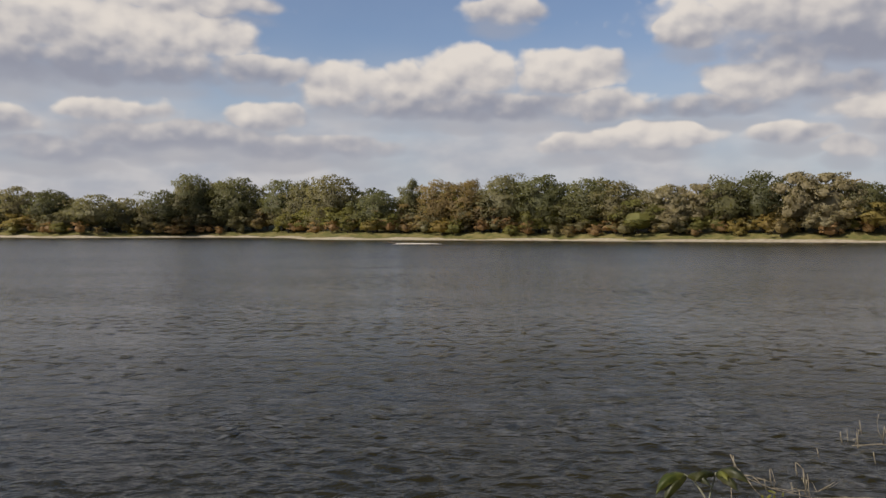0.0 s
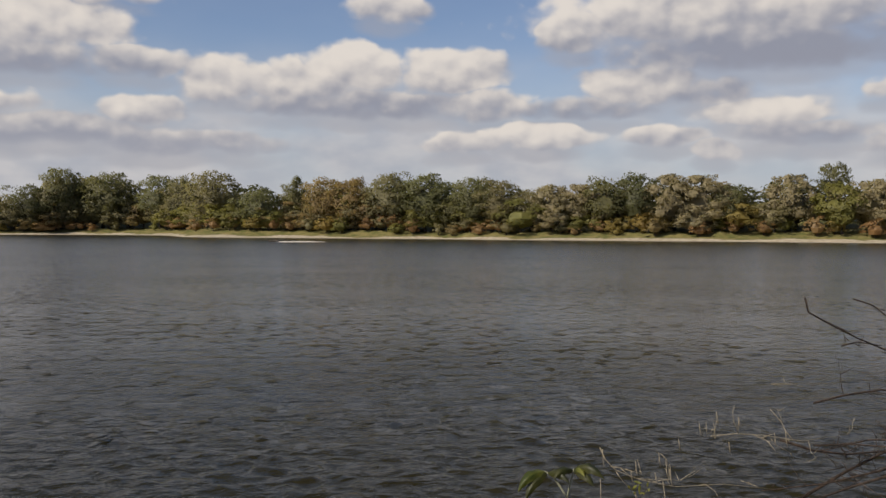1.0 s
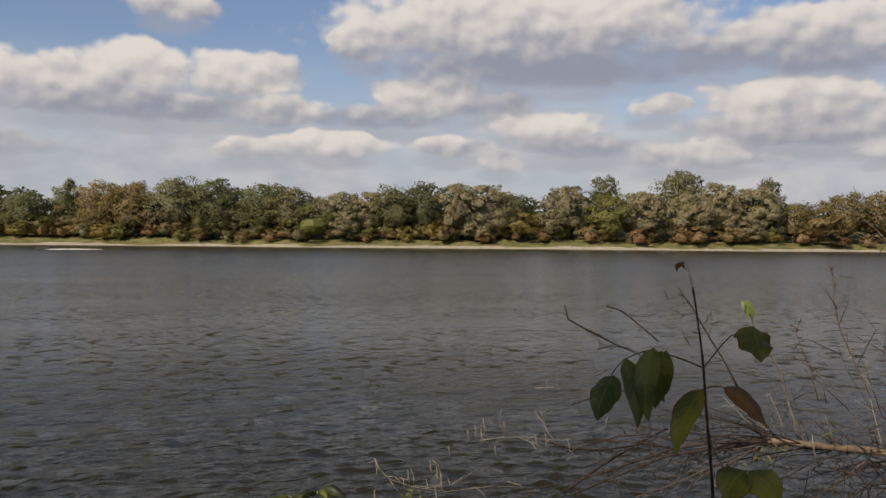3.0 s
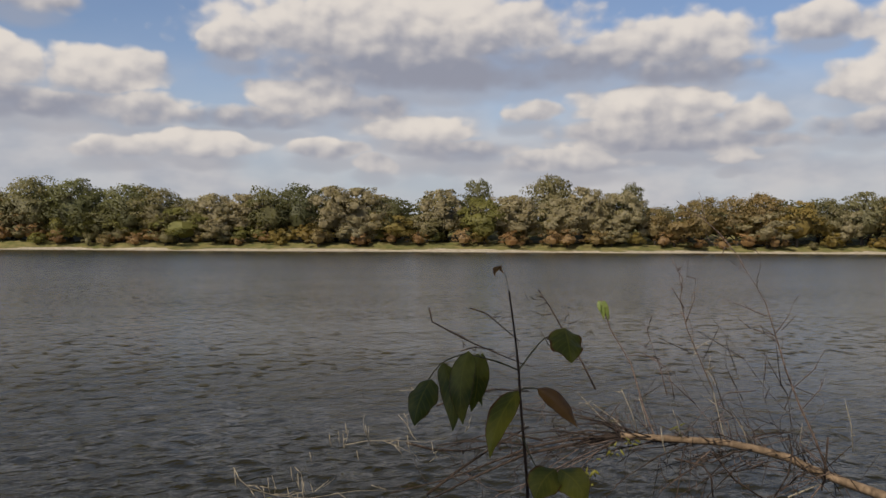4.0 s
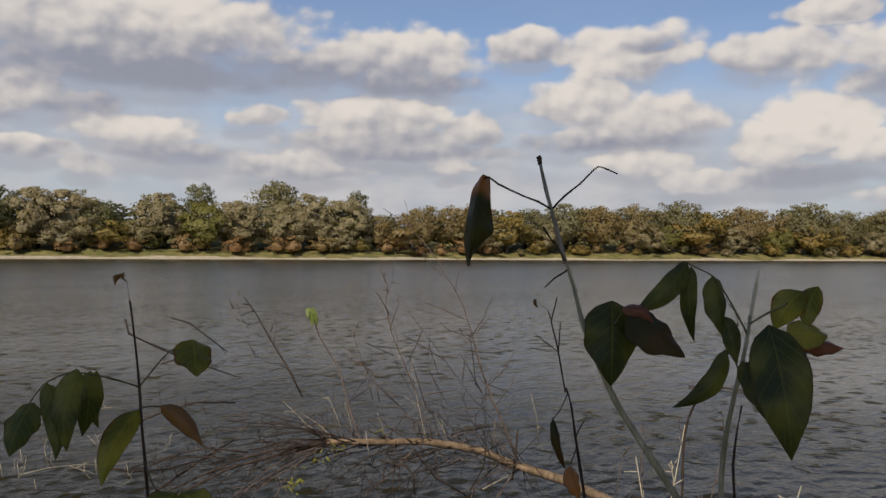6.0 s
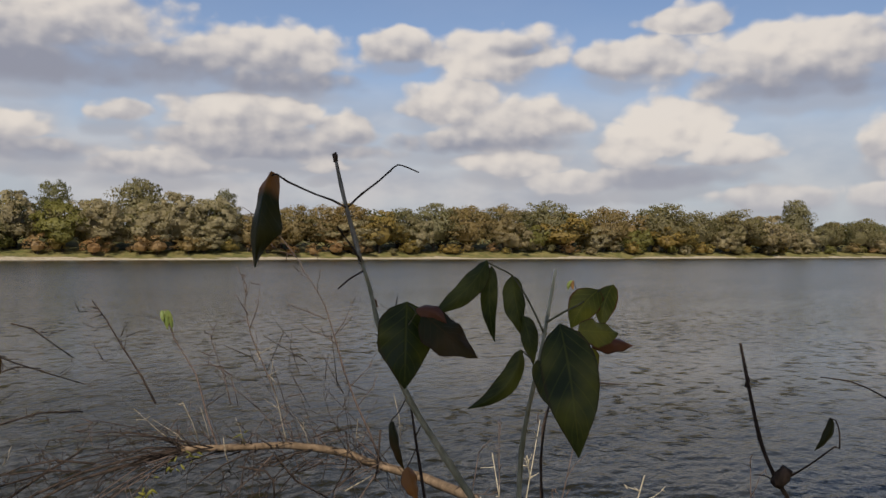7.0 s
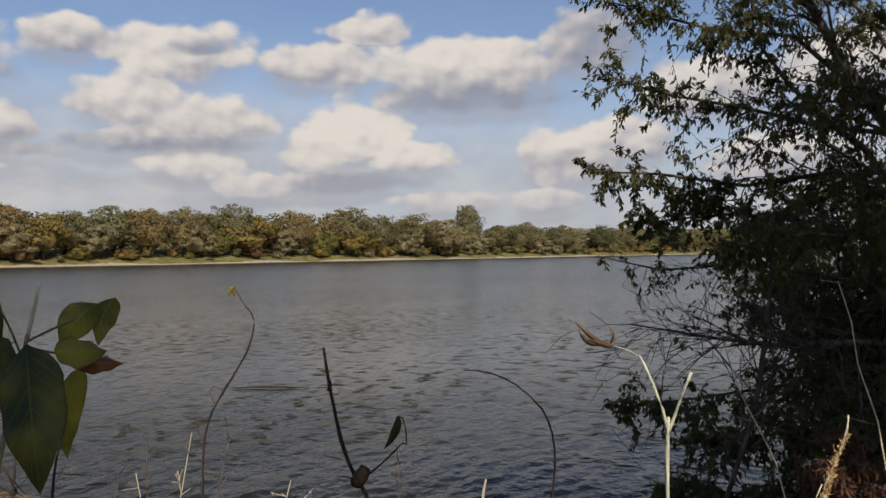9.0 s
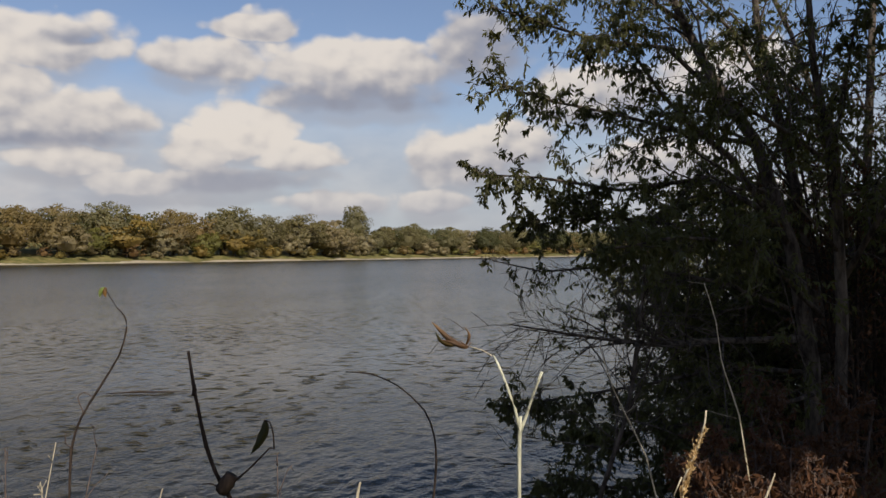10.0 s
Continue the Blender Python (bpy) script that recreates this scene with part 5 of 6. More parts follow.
stem(plant, "thread", TWIG_DARK, 0.00043, 0.00033, [(1.113, 1.123, 3.577), (1.115, 1.135, 3.602), (1.121, 1.156, 3.623), (1.119, 1.171, 3.623)])
leaf(plant, LEAF_DAPPLED_LIT, (1.016, 1.099, 3.483), (0.993, 1.078, 3.366), 0.0430, (-0.58, -0.73, 0.36), fold=.25, bow=.06, sag=.10, twist=0)
leaf(plant, LEAF_DAPPLED_LIT, (1.044, 1.115, 3.475), (1.036, 1.121, 3.375), 0.0416, (-0.52, -0.77, 0.38), fold=.35, bow=-.05, sag=.08, twist=.5)
leaf(plant, LEAF_DAPPLED_LIT, (0.988, 1.136, 3.461), (0.985, 1.097, 3.352), 0.0379, (-0.37, -0.92, 0.12), fold=.3, bow=-.06, sag=.06, twist=-.4)
leaf(plant, LEAF_DAPPLED_LIT, (0.978, 1.156, 3.430), (0.940, 1.148, 3.356), 0.0511, (-0.62, -0.61, 0.50), fold=.3, bow=.05, sag=.08, twist=.3)
leaf(plant, LEAF_DAPPLED_LIT, (1.056, 1.118, 3.474), (1.077, 1.151, 3.377), 0.0246, (-0.62, -0.76, 0.20), fold=.3, bow=.05, sag=.10, twist=.8)
leaf(plant, LEAF_TURNING_SUNLIT, (1.194, 1.069, 3.516), (1.172, 1.022, 3.462), 0.0660, (-0.27, -0.93, 0.26), fold=.25, bow=.03, sag=.10, twist=.15)
leaf(plant, LEAF_TURNING_SUNLIT, (1.116, 1.094, 3.409), (1.044, 1.075, 3.305), 0.0435, (-0.29, -0.89, 0.35), fold=.3, bow=.10, sag=.08, twist=.2)
leaf(plant, LEAF_BROWN, (1.134, 1.066, 3.416), (1.174, 1.007, 3.356), 0.0322, (-0.47, -0.86, 0.18), fold=.5, bow=-.08, sag=.10, twist=.5)
leaf(plant, LEAF_TURNING_SUNLIT, (1.127, 1.005, 3.293), (1.077, 0.995, 3.252), 0.0587, (-0.39, -0.73, 0.56), fold=.35, bow=.08, sag=.14, twist=.2)
leaf(plant, LEAF_TURNING_SUNLIT, (1.132, 1.001, 3.293), (1.154, 0.957, 3.247), 0.0568, (-0.48, -0.70, 0.53), fold=.4, bow=-.08, sag=.14, twist=-.3)
leaf(plant, LEAF_BROWN, (1.118, 1.159, 3.622), (1.106, 1.156, 3.602), 0.0114, (-0.40, -0.91, -0.02), fold=.6, bow=.2, sag=.2, twist=1.0)
leaf(plant, LEAF_BROWN, (1.119, 1.158, 3.623), (1.124, 1.154, 3.609), 0.0057, (-0.35, -0.91, 0.24), fold=.6, bow=.2, sag=.2, twist=1.0)
stem(plant, "petiole", TWIG_GREEN, 0.00142, 0.00095, [(1.121, 1.089, 3.329), (1.117, 1.040, 3.284), (1.130, 1.003, 3.293)])

plant = growth("dogwood_shoot", "tall forked shoot with curled dead leaf and broad green leaf", "plant")
stem(plant, "stem", STEM_PALE, 0.00425, 0.00190, [(1.306, 0.278, 3.396), (1.292, 0.298, 3.433), (1.281, 0.317, 3.466), (1.269, 0.335, 3.501), (1.256, 0.355, 3.552), (1.249, 0.366, 3.589), (1.252, 0.379, 3.626), (1.247, 0.387, 3.654)], root="root")
stem(plant, "upper_stem", STEM_GREY, 0.00285, 0.00186, [(1.247, 0.387, 3.652), (1.243, 0.394, 3.682), (1.238, 0.401, 3.713), (1.239, 0.410, 3.739), (1.239, 0.419, 3.772)])
stem(plant, "bud", TWIG_DARK, 0.00260, 0.00297, [(1.239, 0.418, 3.766), (1.239, 0.419, 3.773), (1.238, 0.420, 3.776)])
stem(plant, "twig", TWIG_DARK, 0.00118, 0.00087, [(1.239, 0.400, 3.713), (1.222, 0.408, 3.722), (1.197, 0.410, 3.727), (1.165, 0.421, 3.739), (1.152, 0.424, 3.746), (1.149, 0.429, 3.744)])
stem(plant, "twig", TWIG_DARK, 0.00118, 0.00074, [(1.239, 0.400, 3.715), (1.255, 0.394, 3.730), (1.272, 0.385, 3.744), (1.296, 0.386, 3.758), (1.309, 0.383, 3.767), (1.324, 0.380, 3.765), (1.339, 0.374, 3.760)])
stem(plant, "twig", TWIG_DARK, 0.00118, 0.00087, [(1.248, 0.386, 3.651), (1.234, 0.389, 3.670), (1.229, 0.397, 3.682), (1.217, 0.397, 3.693)])
stem(plant, "twig", TWIG_DARK, 0.00105, 0.00074, [(1.249, 0.384, 3.645), (1.232, 0.391, 3.636), (1.210, 0.389, 3.626)])
leaf(plant, LEAF_CURLED, (1.148, 0.428, 3.749), (1.131, 0.432, 3.650), 0.0560, (-0.80, -0.59, -0.12), fold=.5, bow=.02, sag=.10, twist=.3, rows=16, uneven=0.40)
stem(plant, "petiole", TWIG_GREEN, 0.00118, 0.00081, [(1.256, 0.354, 3.552), (1.247, 0.332, 3.578), (1.256, 0.319, 3.600), (1.259, 0.332, 3.609)])
leaf(plant, LEAF_DAPPLED, (1.259, 0.333, 3.612), (1.241, 0.323, 3.520), 0.0607, (-0.63, -0.74, 0.26), fold=.16, bow=.03, sag=.10, twist=.1)
leaf(plant, LEAF_DEAD, (1.259, 0.313, 3.600), (1.274, 0.253, 3.555), 0.0459, (-0.68, -0.59, 0.44), fold=.35, bow=.06, sag=.15, twist=.3)
leaf(plant, LEAF_RED, (1.256, 0.319, 3.605), (1.265, 0.286, 3.590), 0.0186, (-0.67, -0.60, 0.44), fold=.5, bow=-.10, sag=.18, twist=-.4)

plant = growth("dogwood_shoot", "pale shoot with large dark green hanging leaves", "plant")
stem(plant, "stem", STEM_PALE, 0.00327, 0.00196, [(1.378, 0.258, 3.382), (1.380, 0.256, 3.436), (1.384, 0.249, 3.485), (1.389, 0.242, 3.524), (1.393, 0.236, 3.560), (1.405, 0.236, 3.592)], root="root")
stem(plant, "stem_tip", STEM_WHITE, 0.00222, 0.00170, [(1.405, 0.236, 3.590), (1.412, 0.234, 3.618), (1.419, 0.232, 3.646)])
stem(plant, "petiole", TWIG_GREEN, 0.00118, 0.00078, [(1.393, 0.235, 3.573), (1.397, 0.248, 3.594), (1.399, 0.263, 3.617), (1.400, 0.280, 3.638), (1.392, 0.293, 3.646), (1.383, 0.306, 3.654)])
leaf(plant, LEAF_DAPPLED, (1.384, 0.305, 3.656), (1.322, 0.345, 3.592), 0.0287, (-0.83, -0.43, 0.36), fold=.35, bow=-.10, sag=.08, twist=.3)
leaf(plant, LEAF_DAPPLED, (1.387, 0.301, 3.649), (1.389, 0.297, 3.559), 0.0209, (-0.80, -0.41, 0.43), fold=.35, bow=.05, sag=.08, twist=.6)
leaf(plant, LEAF_DAPPLED, (1.400, 0.280, 3.638), (1.399, 0.263, 3.565), 0.0287, (-0.73, -0.68, 0.02), fold=.4, bow=.05, sag=.10, twist=.5)
leaf(plant, LEAF_DAPPLED, (1.398, 0.265, 3.591), (1.387, 0.244, 3.537), 0.0222, (-0.97, -0.23, 0.12), fold=.4, bow=-.05, sag=.10, twist=.7)
stem(plant, "petiole", TWIG_GREEN, 0.00104, 0.00078, [(1.389, 0.242, 3.526), (1.367, 0.238, 3.546), (1.351, 0.244, 3.557)])
leaf(plant, LEAF_DAPPLED, (1.353, 0.242, 3.557), (1.303, 0.282, 3.494), 0.0248, (-0.64, -0.71, 0.28), fold=.35, bow=-.14, sag=.10, twist=.2)
stem(plant, "petiole", TWIG_GREEN, 0.00124, 0.00085, [(1.395, 0.232, 3.585), (1.425, 0.223, 3.596), (1.445, 0.211, 3.605), (1.467, 0.196, 3.621)])
leaf(plant, LEAF_TURNING_SUNLIT, (1.466, 0.197, 3.621), (1.438, 0.221, 3.575), 0.0379, (-0.87, -0.47, 0.14), fold=.25, bow=.08, sag=.12, twist=.3)
leaf(plant, LEAF_TURNING_SUNLIT, (1.485, 0.186, 3.627), (1.458, 0.190, 3.576), 0.0287, (-0.91, -0.37, 0.18), fold=.35, bow=.08, sag=.10, twist=-.5)
stem(plant, "petiole", TWIG_GREEN, 0.00118, 0.00085, [(1.390, 0.241, 3.527), (1.369, 0.217, 3.551), (1.356, 0.201, 3.572), (1.350, 0.192, 3.586)])
leaf(plant, LEAF_DAPPLED, (1.349, 0.194, 3.589), (1.323, 0.159, 3.453), 0.0614, (-0.89, -0.30, 0.36), fold=.22, bow=-.03, sag=.12, twist=.2)
leaf(plant, LEAF_DAPPLED, (1.362, 0.228, 3.545), (1.357, 0.198, 3.484), 0.0300, (-0.76, -0.42, 0.50), fold=.35, bow=-.05, sag=.08, twist=.5)
stem(plant, "petiole", TWIG_GREEN, 0.00104, 0.00072, [(1.350, 0.192, 3.586), (1.377, 0.187, 3.578), (1.404, 0.182, 3.569)])
leaf(plant, LEAF_TURNING_SUNLIT, (1.378, 0.185, 3.580), (1.422, 0.155, 3.575), 0.0340, (-0.77, -0.44, 0.46), fold=.25, bow=.06, sag=.14, twist=.3)
leaf(plant, LEAF_RED, (1.404, 0.182, 3.565), (1.431, 0.141, 3.561), 0.0261, (-0.70, -0.51, 0.50), fold=.6, bow=.04, sag=.25, twist=.5)
leaf(plant, LEAF_TURNING_SUNLIT, (1.416, 0.182, 3.558), (1.425, 0.204, 3.459), 0.0287, (-0.85, -0.50, 0.15), fold=.35, bow=.05, sag=.08, twist=.4)

plant = growth("dead_stem", "dark bare stem broken off among the shoots", "stem")
stem(plant, "stem", TWIG_DARK, 0.00199, 0.00107, [(1.547, 0.311, 3.332), (1.545, 0.313, 3.380), (1.548, 0.309, 3.426), (1.570, 0.312, 3.456)], root="root")

plant = growth("dead_stem", "thin dark stem with shrivelled dangling leaves", "stem")
stem(plant, "stem", TWIG_DARK, 0.00435, 0.00232, [(2.307, 1.020, 3.031), (2.302, 1.031, 3.106), (2.294, 1.041, 3.186), (2.289, 1.051, 3.264), (2.306, 1.078, 3.304)], root="root")
stem(plant, "twig", TWIG_DARK, 0.00188, 0.00130, [(2.294, 1.041, 3.182), (2.300, 1.032, 3.205), (2.307, 1.022, 3.230)])
leaf(plant, LEAF_DEAD, (2.203, 1.049, 3.243), (2.222, 1.020, 3.114), 0.0319, (-0.54, -0.64, 0.55), fold=.7, bow=.06, sag=.12, twist=.5)
stem(plant, "petiole", TWIG_DARK, 0.00145, 0.00116, [(2.307, 1.075, 3.289), (2.249, 1.058, 3.256), (2.202, 1.051, 3.241)])
leaf(plant, LEAF_ORANGE, (2.189, 0.990, 3.138), (2.180, 0.951, 3.063), 0.0493, (-0.57, -0.70, 0.43), fold=.6, bow=.06, sag=.16, twist=.3)
stem(plant, "petiole", TWIG_DARK, 0.00145, 0.00116, [(2.296, 1.038, 3.157), (2.242, 1.015, 3.143), (2.189, 0.990, 3.138)])
stem(plant, "stem", TWIG_DARK, 0.00230, 0.00160, [(2.347, 1.107, 3.284), (2.341, 1.116, 3.341), (2.337, 1.124, 3.391), (2.332, 1.131, 3.429), (2.326, 1.140, 3.472), (2.330, 1.134, 3.505), (2.334, 1.128, 3.539)])
stem(plant, "twig", TWIG_DARK, 0.00160, 0.00110, [(2.327, 1.139, 3.469), (2.324, 1.144, 3.489), (2.321, 1.150, 3.505)])
stem(plant, "twig", TWIG_DARK, 0.00180, 0.00130, [(2.337, 1.124, 3.391), (2.338, 1.122, 3.430), (2.339, 1.120, 3.470)])
stem(plant, "twig", TWIG_DARK, 0.00140, 0.00090, [(2.337, 1.124, 3.391), (2.320, 1.151, 3.415), (2.302, 1.179, 3.441)])
stem(plant, "thread", TWIG_DARK, 0.00060, 0.00050, [(2.321, 1.150, 3.505), (2.313, 1.161, 3.514), (2.306, 1.173, 3.528)])
leaf(plant, LEAF_BROWN, (2.302, 1.178, 3.533), (2.307, 1.171, 3.510), 0.0130, (-0.62, -0.70, 0.30), fold=.7, bow=.1, sag=.2, twist=.6)

plant = growth("dead_stem", "dark upright stem with a knotted node and hanging leaf", "stem")
stem(plant, "stem", TWIG_DARK, 0.00465, 0.00288, [(2.253, 0.133, 3.191), (2.251, 0.148, 3.216), (2.248, 0.165, 3.249), (2.246, 0.183, 3.300), (2.244, 0.198, 3.371), (2.242, 0.206, 3.413), (2.260, 0.224, 3.482)], root="root")
stem(plant, "knot", TWIG_DARK, 0.01438, 0.01217, [(2.240, 0.149, 3.218), (2.232, 0.137, 3.234), (2.233, 0.128, 3.250)])
stem(plant, "knot", TWIG_DARK, 0.00442, 0.00332, [(2.242, 0.207, 3.398), (2.243, 0.205, 3.410), (2.242, 0.206, 3.420)])
stem(plant, "twig", TWIG_DARK, 0.00221, 0.00133, [(2.242, 0.136, 3.225), (2.225, 0.109, 3.248), (2.208, 0.086, 3.268), (2.191, 0.061, 3.292), (2.174, 0.037, 3.316)])
stem(plant, "petiole", TWIG_DARK, 0.00144, 0.00111, [(2.175, 0.029, 3.314), (2.165, 0.028, 3.344), (2.164, 0.034, 3.365), (2.162, 0.045, 3.368)])
stem(plant, "twig", TWIG_DARK, 0.00144, 0.00111, [(2.174, 0.037, 3.316), (2.175, 0.029, 3.314)])
stem(plant, "twig", TWIG_DARK, 0.00155, 0.00100, [(2.251, 0.148, 3.216), (2.247, 0.173, 3.227), (2.264, 0.197, 3.221)])
leaf(plant, LEAF_DEAD, (2.163, 0.041, 3.369), (2.160, 0.069, 3.306), 0.0210, (-0.88, -0.41, 0.22), fold=.7, bow=-.10, sag=.15, twist=.5)

plant = growth("bare_shoot", "thin bare shoot arching over the water", "shoot")
stem(plant, "stem", TWIG_DARK, 0.00758, 0.00379, [(6.322, 0.109, 2.012), (6.324, 0.089, 2.254), (6.322, 0.104, 2.444), (6.313, 0.171, 2.615), (6.389, 0.356, 2.762), (6.464, 0.556, 2.830), (6.540, 0.746, 2.832)], root="rootw")

plant = growth("bare_shoot", "tall thin bare shoot with a small leaf at its tip", "shoot")
stem(plant, "stem", TWIG_DARK, 0.01056, 0.00528, [(6.875, 2.947, 1.753), (6.876, 2.933, 2.166), (6.884, 2.862, 2.408), (6.901, 2.722, 2.641), (6.920, 2.573, 2.891), (6.926, 2.520, 3.089), (7.019, 2.582, 3.183), (7.012, 2.630, 3.236)], root="rootw")
stem(plant, "thread", TWIG_DARK, 0.00308, 0.00264, [(7.012, 2.630, 3.236), (7.006, 2.679, 3.312), (6.999, 2.731, 3.402)])
leaf(plant, LEAF_SMALL, (6.999, 2.731, 3.406), (6.995, 2.767, 3.322), 0.0396, (-0.77, -0.60, 0.23), fold=.4, bow=.1, sag=.1, twist=.3)
leaf(plant, LEAF_BROWN, (7.000, 2.723, 3.406), (7.001, 2.718, 3.321), 0.0352, (-0.95, -0.30, -0.02), fold=.4, bow=.1, sag=.1, twist=.3)
stem(plant, "twig", TWIG_RED, 0.00440, 0.00308, [(6.887, 2.836, 2.439), (6.881, 2.884, 2.562), (6.887, 2.835, 2.606), (6.896, 2.766, 2.562)])
stem(plant, "twig", TWIG_RED, 0.00440, 0.00308, [(6.876, 2.933, 2.188), (6.870, 2.976, 2.219), (6.870, 2.972, 2.298)])

plant = growth("dried_stalk", "bleached forked stalk with a curled dry leaf", "stalk")
stem(plant, "stem", STEM_WHITE, 0.00170, 0.00160, [(1.424, -0.411, 3.450), (1.424, -0.411, 3.493), (1.424, -0.412, 3.525)], root="root")
stem(plant, "arm", STEM_WHITE, 0.00140, 0.00090, [(1.424, -0.412, 3.510), (1.424, -0.407, 3.532), (1.433, -0.400, 3.551), (1.442, -0.392, 3.569), (1.451, -0.387, 3.577)])
stem(plant, "arm", STEM_WHITE, 0.00140, 0.00110, [(1.424, -0.412, 3.510), (1.425, -0.418, 3.527), (1.416, -0.423, 3.545), (1.407, -0.431, 3.568)])
stem(plant, "petiole", STRAW, 0.00051, 0.00036, [(1.451, -0.387, 3.576), (1.460, -0.376, 3.581), (1.468, -0.362, 3.584)])
leaf(plant, LEAF_DRY, (1.469, -0.363, 3.584), (1.473, -0.326, 3.607), 0.0085, (-0.84, -0.28, 0.47), fold=.9, bow=-.14, sag=.1, twist=1.4)
leaf(plant, LEAF_DRY, (1.469, -0.363, 3.583), (1.462, -0.336, 3.590), 0.0060, (-0.90, 0.20, 0.39), fold=.9, bow=-.08, sag=.25, twist=1.8)
leaf(plant, LEAF_DEAD, (1.470, -0.352, 3.584), (1.470, -0.330, 3.599), 0.0050, (-0.90, 0.20, 0.39), fold=.7, bow=-.20, sag=.2, twist=-.8)
leaf(plant, LEAF_DRY, (1.468, -0.360, 3.584), (1.468, -0.358, 3.603), 0.0040, (-1.00, 0.01, 0.08), fold=.8, bow=.2, sag=.2, twist=1.4)
stem(plant, "stub", TWIG_RED, 0.00082, 0.00062, [(1.467, -0.354, 3.589), (1.468, -0.362, 3.584), (1.468, -0.365, 3.588)])

plant = growth("straw_stalk", "thin bleached straw leaning over the dark brush", "stalk")
stem(plant, "stem", STRAW, 0.00470, 0.00267, [(5.796, -1.216, 2.450), (5.785, -1.134, 2.623), (5.769, -1.019, 2.857), (5.779, -0.940, 3.115)], root="root")
stem(plant, "twig", STRAW_DIM, 0.00267, 0.00200, [(5.778, -1.085, 2.707), (5.785, -1.135, 2.740), (5.814, -1.211, 2.793)])
stem(plant, "twig", STRAW_DIM, 0.00267, 0.00200, [(5.781, -1.101, 2.683), (5.768, -1.002, 2.707)])

plant = growth("straw_stalk", "thin bleached straw leaning over the dark brush", "stalk")
stem(plant, "stem", STRAW, 0.00470, 0.00267, [(5.868, -1.779, 2.688), (5.862, -1.736, 2.822), (5.853, -1.671, 3.022), (5.848, -1.638, 3.255), (5.859, -1.571, 3.488)], root="root")
stem(plant, "twig", STRAW_DIM, 0.00267, 0.00200, [(5.859, -1.574, 3.481), (5.856, -1.474, 3.494)])
stem(plant, "twig", STRAW_DIM, 0.00267, 0.00200, [(5.866, -1.762, 2.672), (5.857, -1.696, 2.689), (5.873, -1.588, 2.716)])

plant = growth("dry_grass", "dry grass stem with a tan feathery seed head", "grass")
stem(plant, "stem", STRAW, 0.00279, 0.00177, [(2.614, -0.795, 3.118), (2.615, -0.800, 3.162), (2.618, -0.828, 3.225), (2.620, -0.846, 3.285), (2.621, -0.849, 3.313)], root="root")
stem(plant, "stem", STRAW, 0.00177, 0.00127, [(2.614, -0.793, 3.162), (2.611, -0.774, 3.119)])
seed_head(plant, "seed_head", SEED, 0.0329, [(2.614, -0.791, 3.116), (2.616, -0.809, 3.174), (2.617, -0.820, 3.217), (2.620, -0.847, 3.275)])

plant = growth("straw_stalk", "short bleached straw by the water", "stalk")
stem(plant, "stem", STRAW, 0.00381, 0.00205, [(2.815, -0.005, 3.009), (2.816, -0.011, 3.053), (2.817, -0.017, 3.080)], root="root")

plant = growth("straw_stalk", "short bleached straw by the water", "stalk")
stem(plant, "stem", STRAW, 0.00323, 0.00176, [(2.953, -1.072, 3.006), (2.955, -1.090, 3.050), (2.957, -1.104, 3.087)], root="root")

plant = growth("sapling", "low yellow-green sapling with arching drooping leaves", "plant")
stem(plant, "stem", STEM_PALE, 0.00330, 0.00250, [(0.704, 2.224, 2.834), (0.702, 2.225, 2.873)], root="root")
stem(plant, "petiole", STEM_PALE, 0.00240, 0.00170, [(0.702, 2.225, 2.873), (0.679, 2.232, 2.910), (0.662, 2.237, 2.932), (0.641, 2.242, 2.945)])
stem(plant, "petiole", STEM_PALE, 0.00240, 0.00170, [(0.702, 2.225, 2.873), (0.709, 2.222, 2.912), (0.716, 2.220, 2.939), (0.719, 2.219, 2.956)])
leaf(plant, LEAF_DAPPLED_LIT, (0.644, 2.242, 2.945), (0.560, 2.215, 2.897), 0.036, (-0.25, -0.75, 0.6), fold=.5, bow=0.10, sag=0.22, twist=.3)
leaf(plant, LEAF_LIME, (0.647, 2.241, 2.944), (0.580, 2.210, 2.874), 0.033, (-0.25, -0.75, 0.6), fold=.5, bow=0.06, sag=0.18, twist=.3)
leaf(plant, LEAF_LIME, (0.650, 2.240, 2.942), (0.694, 2.178, 2.929), 0.029, (-0.25, -0.75, 0.6), fold=.5, bow=-0.10, sag=0.20, twist=.3)
leaf(plant, LEAF_LIME, (0.719, 2.219, 2.956), (0.784, 2.149, 2.945), 0.036, (-0.25, -0.75, 0.6), fold=.5, bow=-0.12, sag=0.22, twist=.3)
leaf(plant, LEAF_LIME, (0.719, 2.219, 2.955), (0.758, 2.157, 2.923), 0.032, (-0.25, -0.75, 0.6), fold=.5, bow=-0.06, sag=0.20, twist=.3)
leaf(plant, LEAF_LIME, (0.716, 2.220, 2.954), (0.655, 2.190, 2.938), 0.029, (-0.25, -0.75, 0.6), fold=.5, bow=0.10, sag=0.20, twist=.3)
leaf(plant, LEAF_DAPPLED_LIT, (0.722, 2.219, 2.956), (0.733, 2.166, 2.949), 0.022, (-0.25, -0.75, 0.6), fold=.5, bow=-0.10, sag=0.20, twist=.3)

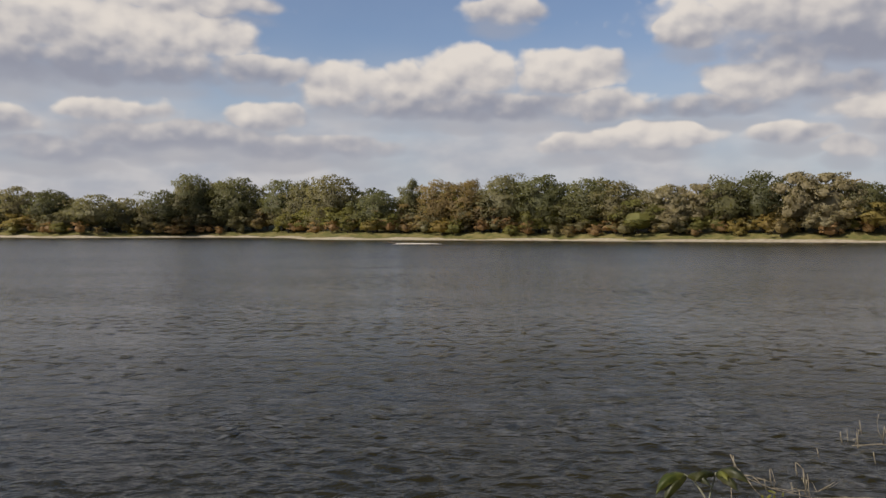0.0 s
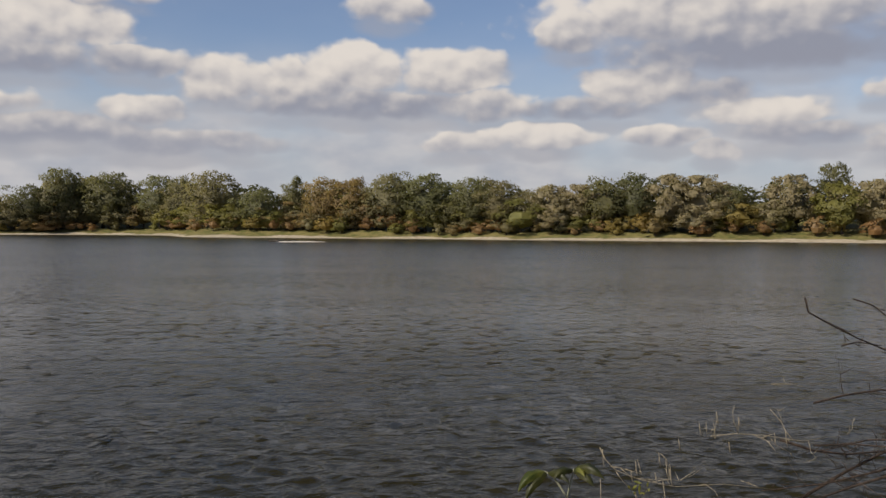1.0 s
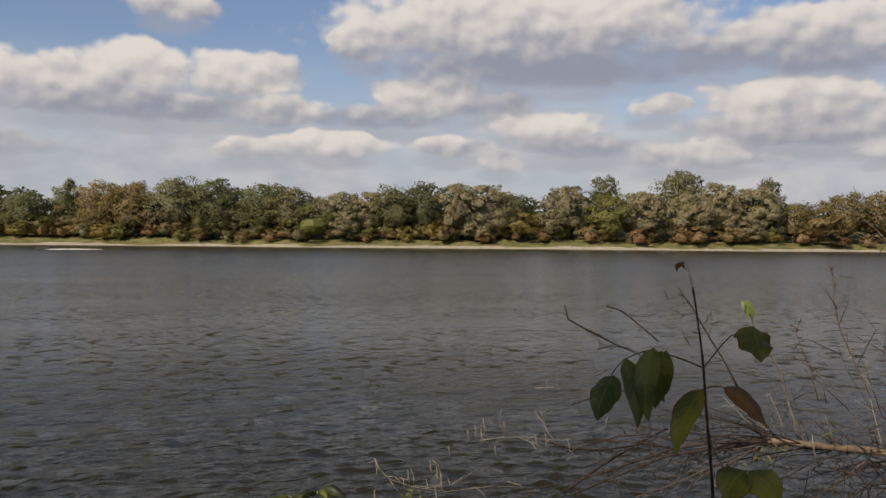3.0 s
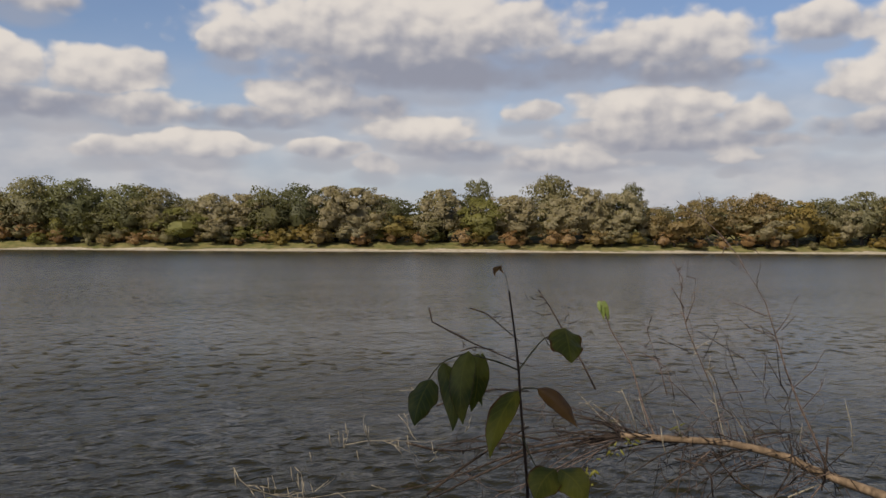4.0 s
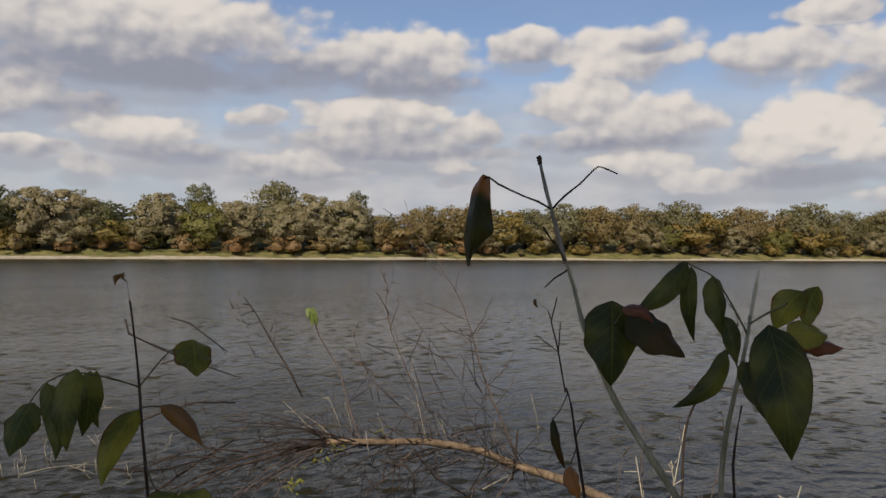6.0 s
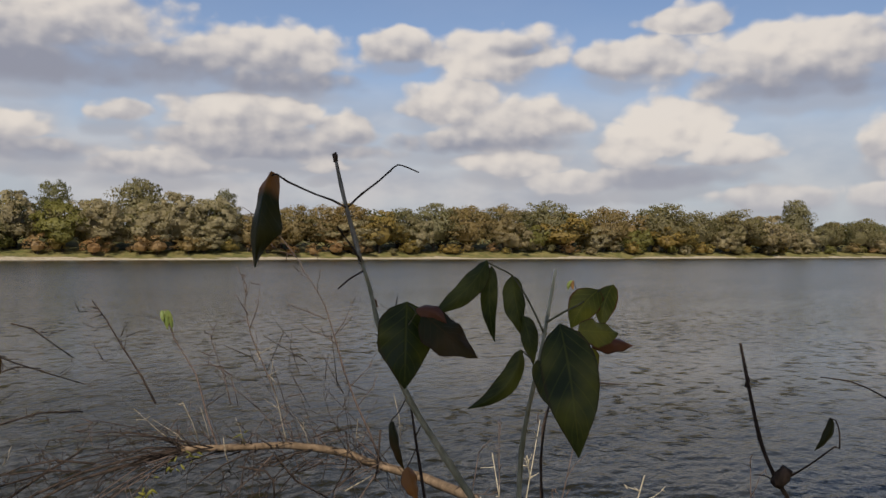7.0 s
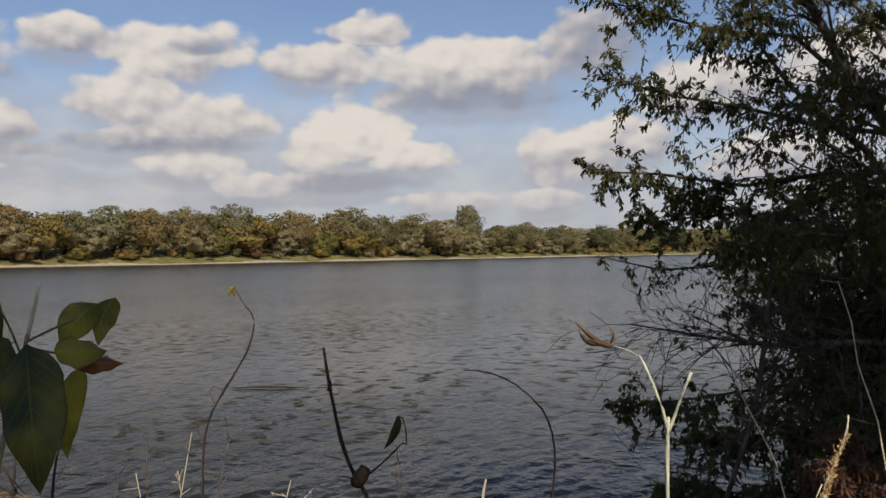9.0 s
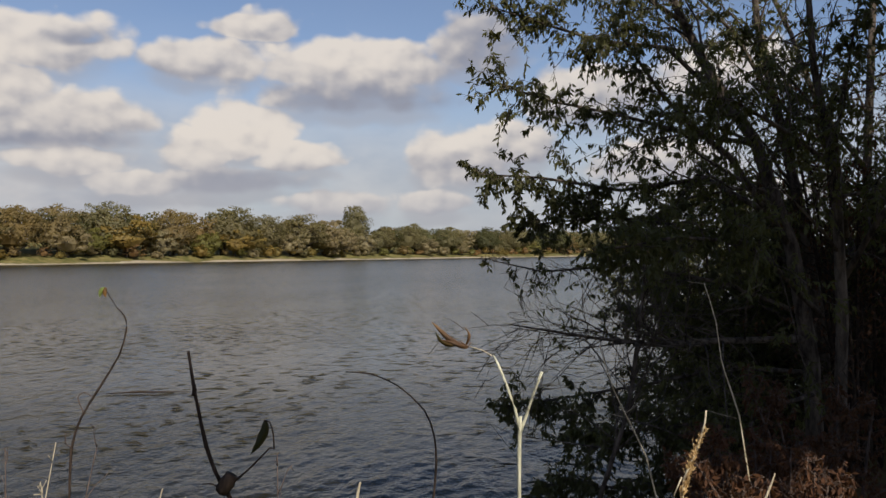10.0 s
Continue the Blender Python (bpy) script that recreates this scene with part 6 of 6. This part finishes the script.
# dry weeds between the fallen branch and the bare shoots
rs = np.random.default_rng(15)
for i in range(16):
    k = i / 15
    foot = Vector((5.15, 2.55, 0)).lerp(Vector((4.7, 0.95, 0)), k) + Vector((rs.normal(0, 0.35), rs.normal(0, 0.25), 0))
    foot.z = ground_height(foot.dot(S_DIR), foot.dot(N_DIR)) - 0.05
    tip = Vector((foot.x + rs.normal(0, 0.22), foot.y + rs.normal(0, 0.22), rs.uniform(1.85, 2.75)))
    weed = thing("dry_weed", foot, ("pale" if i % 3 == 0 else "reddish") + " dry weed stem standing at the water's edge", "weed", "dry weeds")
    mid = (foot + tip) / 2 + Vector((rs.normal(0, 0.08), rs.normal(0, 0.08), 0.1))
    high = mid.lerp(tip, 0.6) + Vector((rs.normal(0, 0.05), rs.normal(0, 0.05), 0))
    verts, faces = [], []
    grow(rs, [foot, mid, high, tip], 0.005, 0.002, 5, 0.30, 0.0, verts, faces, [], 0.05, 0, 1.0, 0.45, 0.4, 0, 0.003)
    part("stem", mesh_of("weed_stem", verts, faces, [STRAW if i % 3 == 0 else TWIG_RED]), weed, at=-weed.location)

for base, tip, wide in tufts:
    leaf(branch, LEAF_TURNING_SUNLIT, base, tip, wide * 0.62, (-0.6, -0.7, 0.4), fold=.3, sag=.15, rows=4, cols=2)

# yellow leaves left on a far twig
plant = growth("willow_sprig", "thin sprig with a few yellow-green leaves over the water", "sprig")
stem(plant, "stem", TWIG_RED, 0.008, 0.004, [(4.98, 4.73, 2.14), (5.20, 5.10, 2.30), (5.34, 5.40, 2.60), (5.30, 5.62, 2.88), (5.25, 5.69, 3.14)])
plant.location = (0, 0, 0)
for dx, dz, w in ((0.0, -0.17, 0.05), (0.06, -0.15, 0.04), (-0.05, -0.10, 0.04), (0.05, -0.20, 0.04)):
    leaf(plant, LEAF_SMALL, (5.25 + dx * 0.5, 5.69, 3.13), (5.26 + dx, 5.66, 3.13 + dz), w, (-0.6, -0.75, 0.2), fold=0.3, sag=0.1)

# tall trees added out of view up the near bank, only to cast shade
for x, y, tall, half, low, seed in ((-2.35, -0.80, 6.6, 1.05, 0.48, 61), (0.9, -7.6, 9.6, 3.8, 0.48, 62), (3.6, -4.7, 8.2, 2.1, 0.14, 63)):
    p = Vector((x, y, 0))
    shade = thing("bank_tree", (x, y, ground_height(p.dot(S_DIR), p.dot(N_DIR)) - 0.1), "unseen leafy tree added to cast shade on the near bank", "tree", "near bank trees")
    low_part, top_part = tree_meshes("bank_tree", seed, "green", 14, 2200, 1.0, low, 0.026, 0.15)
    part("trunk", low_part, shade), part("crown", top_part, shade)
    shade.scale = (half * 2.2, half * 2.2, tall)

# sandbar off the far shore with a stranded log
bar_at = river(-87.5, 172.0, 0.0)
bverts, bfaces, ring = [(0, 0, 0.20)], [], 28
for i, (k, z) in enumerate(((0.35, 0.18), (0.7, 0.11), (1.0, -0.15))):
    for j in range(ring):
        a = 2 * math.pi * j / ring
        w = k * (1.0 + 0.18 * math.sin(3 * a + 1.0) + 0.1 * math.sin(5 * a))
        bverts.append((6.2 * w * math.cos(a), 2.6 * w * math.sin(a), z))
for j in range(ring):
    bfaces.append((0, 1 + j, 1 + (j + 1) % ring))
    for i in range(2):
        a, c = 1 + i * ring + j, 1 + i * ring + (j + 1) % ring
        bfaces.append((a, a + ring, c + ring, c))
sand_mat, t, b = material("pale_dry_sand", 0.95, 0.1)
wire(t, mix_of(t, ramp_of(t, noise_of(t, object_place(t), 1.2, 5.0, 0.6), 0.3, 0.7), (0.40, 0.35, 0.27), (0.62, 0.56, 0.46)), b.inputs["Base Color"])
bar = tagged(new("sandbar", mesh_of("sandbar", bverts, bfaces, [sand_mat])), "small pale sandbar off the far shore", "sandbar")
bar.matrix_world = Matrix.Translation(bar_at) @ Matrix.Rotation(radians(-8), 4, "Z")
lverts, lfaces = tube([(-6.6, -0.6, 0.05), (-5.4, -0.4, 0.22), (-4.4, -0.5, 0.20), (-3.6, -0.3, 0.30)], [0.14, 0.18, 0.16, 0.07], 8)
tube([(-5.2, -0.4, 0.22), (-5.0, -0.3, 0.55), (-4.9, -0.1, 0.75)], [0.08, 0.05, 0.02], 6, lverts, lfaces)
log = tagged(new("driftwood", mesh_of("driftwood", lverts, lfaces, [BARK_FAR])), "dark stranded log on the sandbar", "driftwood")
log.matrix_world = bar.matrix_world

# a stick adrift on the water
stick_verts, stick_faces = tube([(-1.05, 0.0, 0.0), (-0.4, 0.03, 0.02), (0.3, -0.02, 0.02), (1.0, 0.02, 0.0)], [0.012, 0.024, 0.022, 0.010], 7)
stick = tagged(new("floating_stick", mesh_of("floating_stick", stick_verts, stick_faces, [TWIG_DARK])), "thin dark stick floating on the river", "stick")
stick.matrix_world = pose(22.01, 8.96, 0.02, 0, 0, -78)
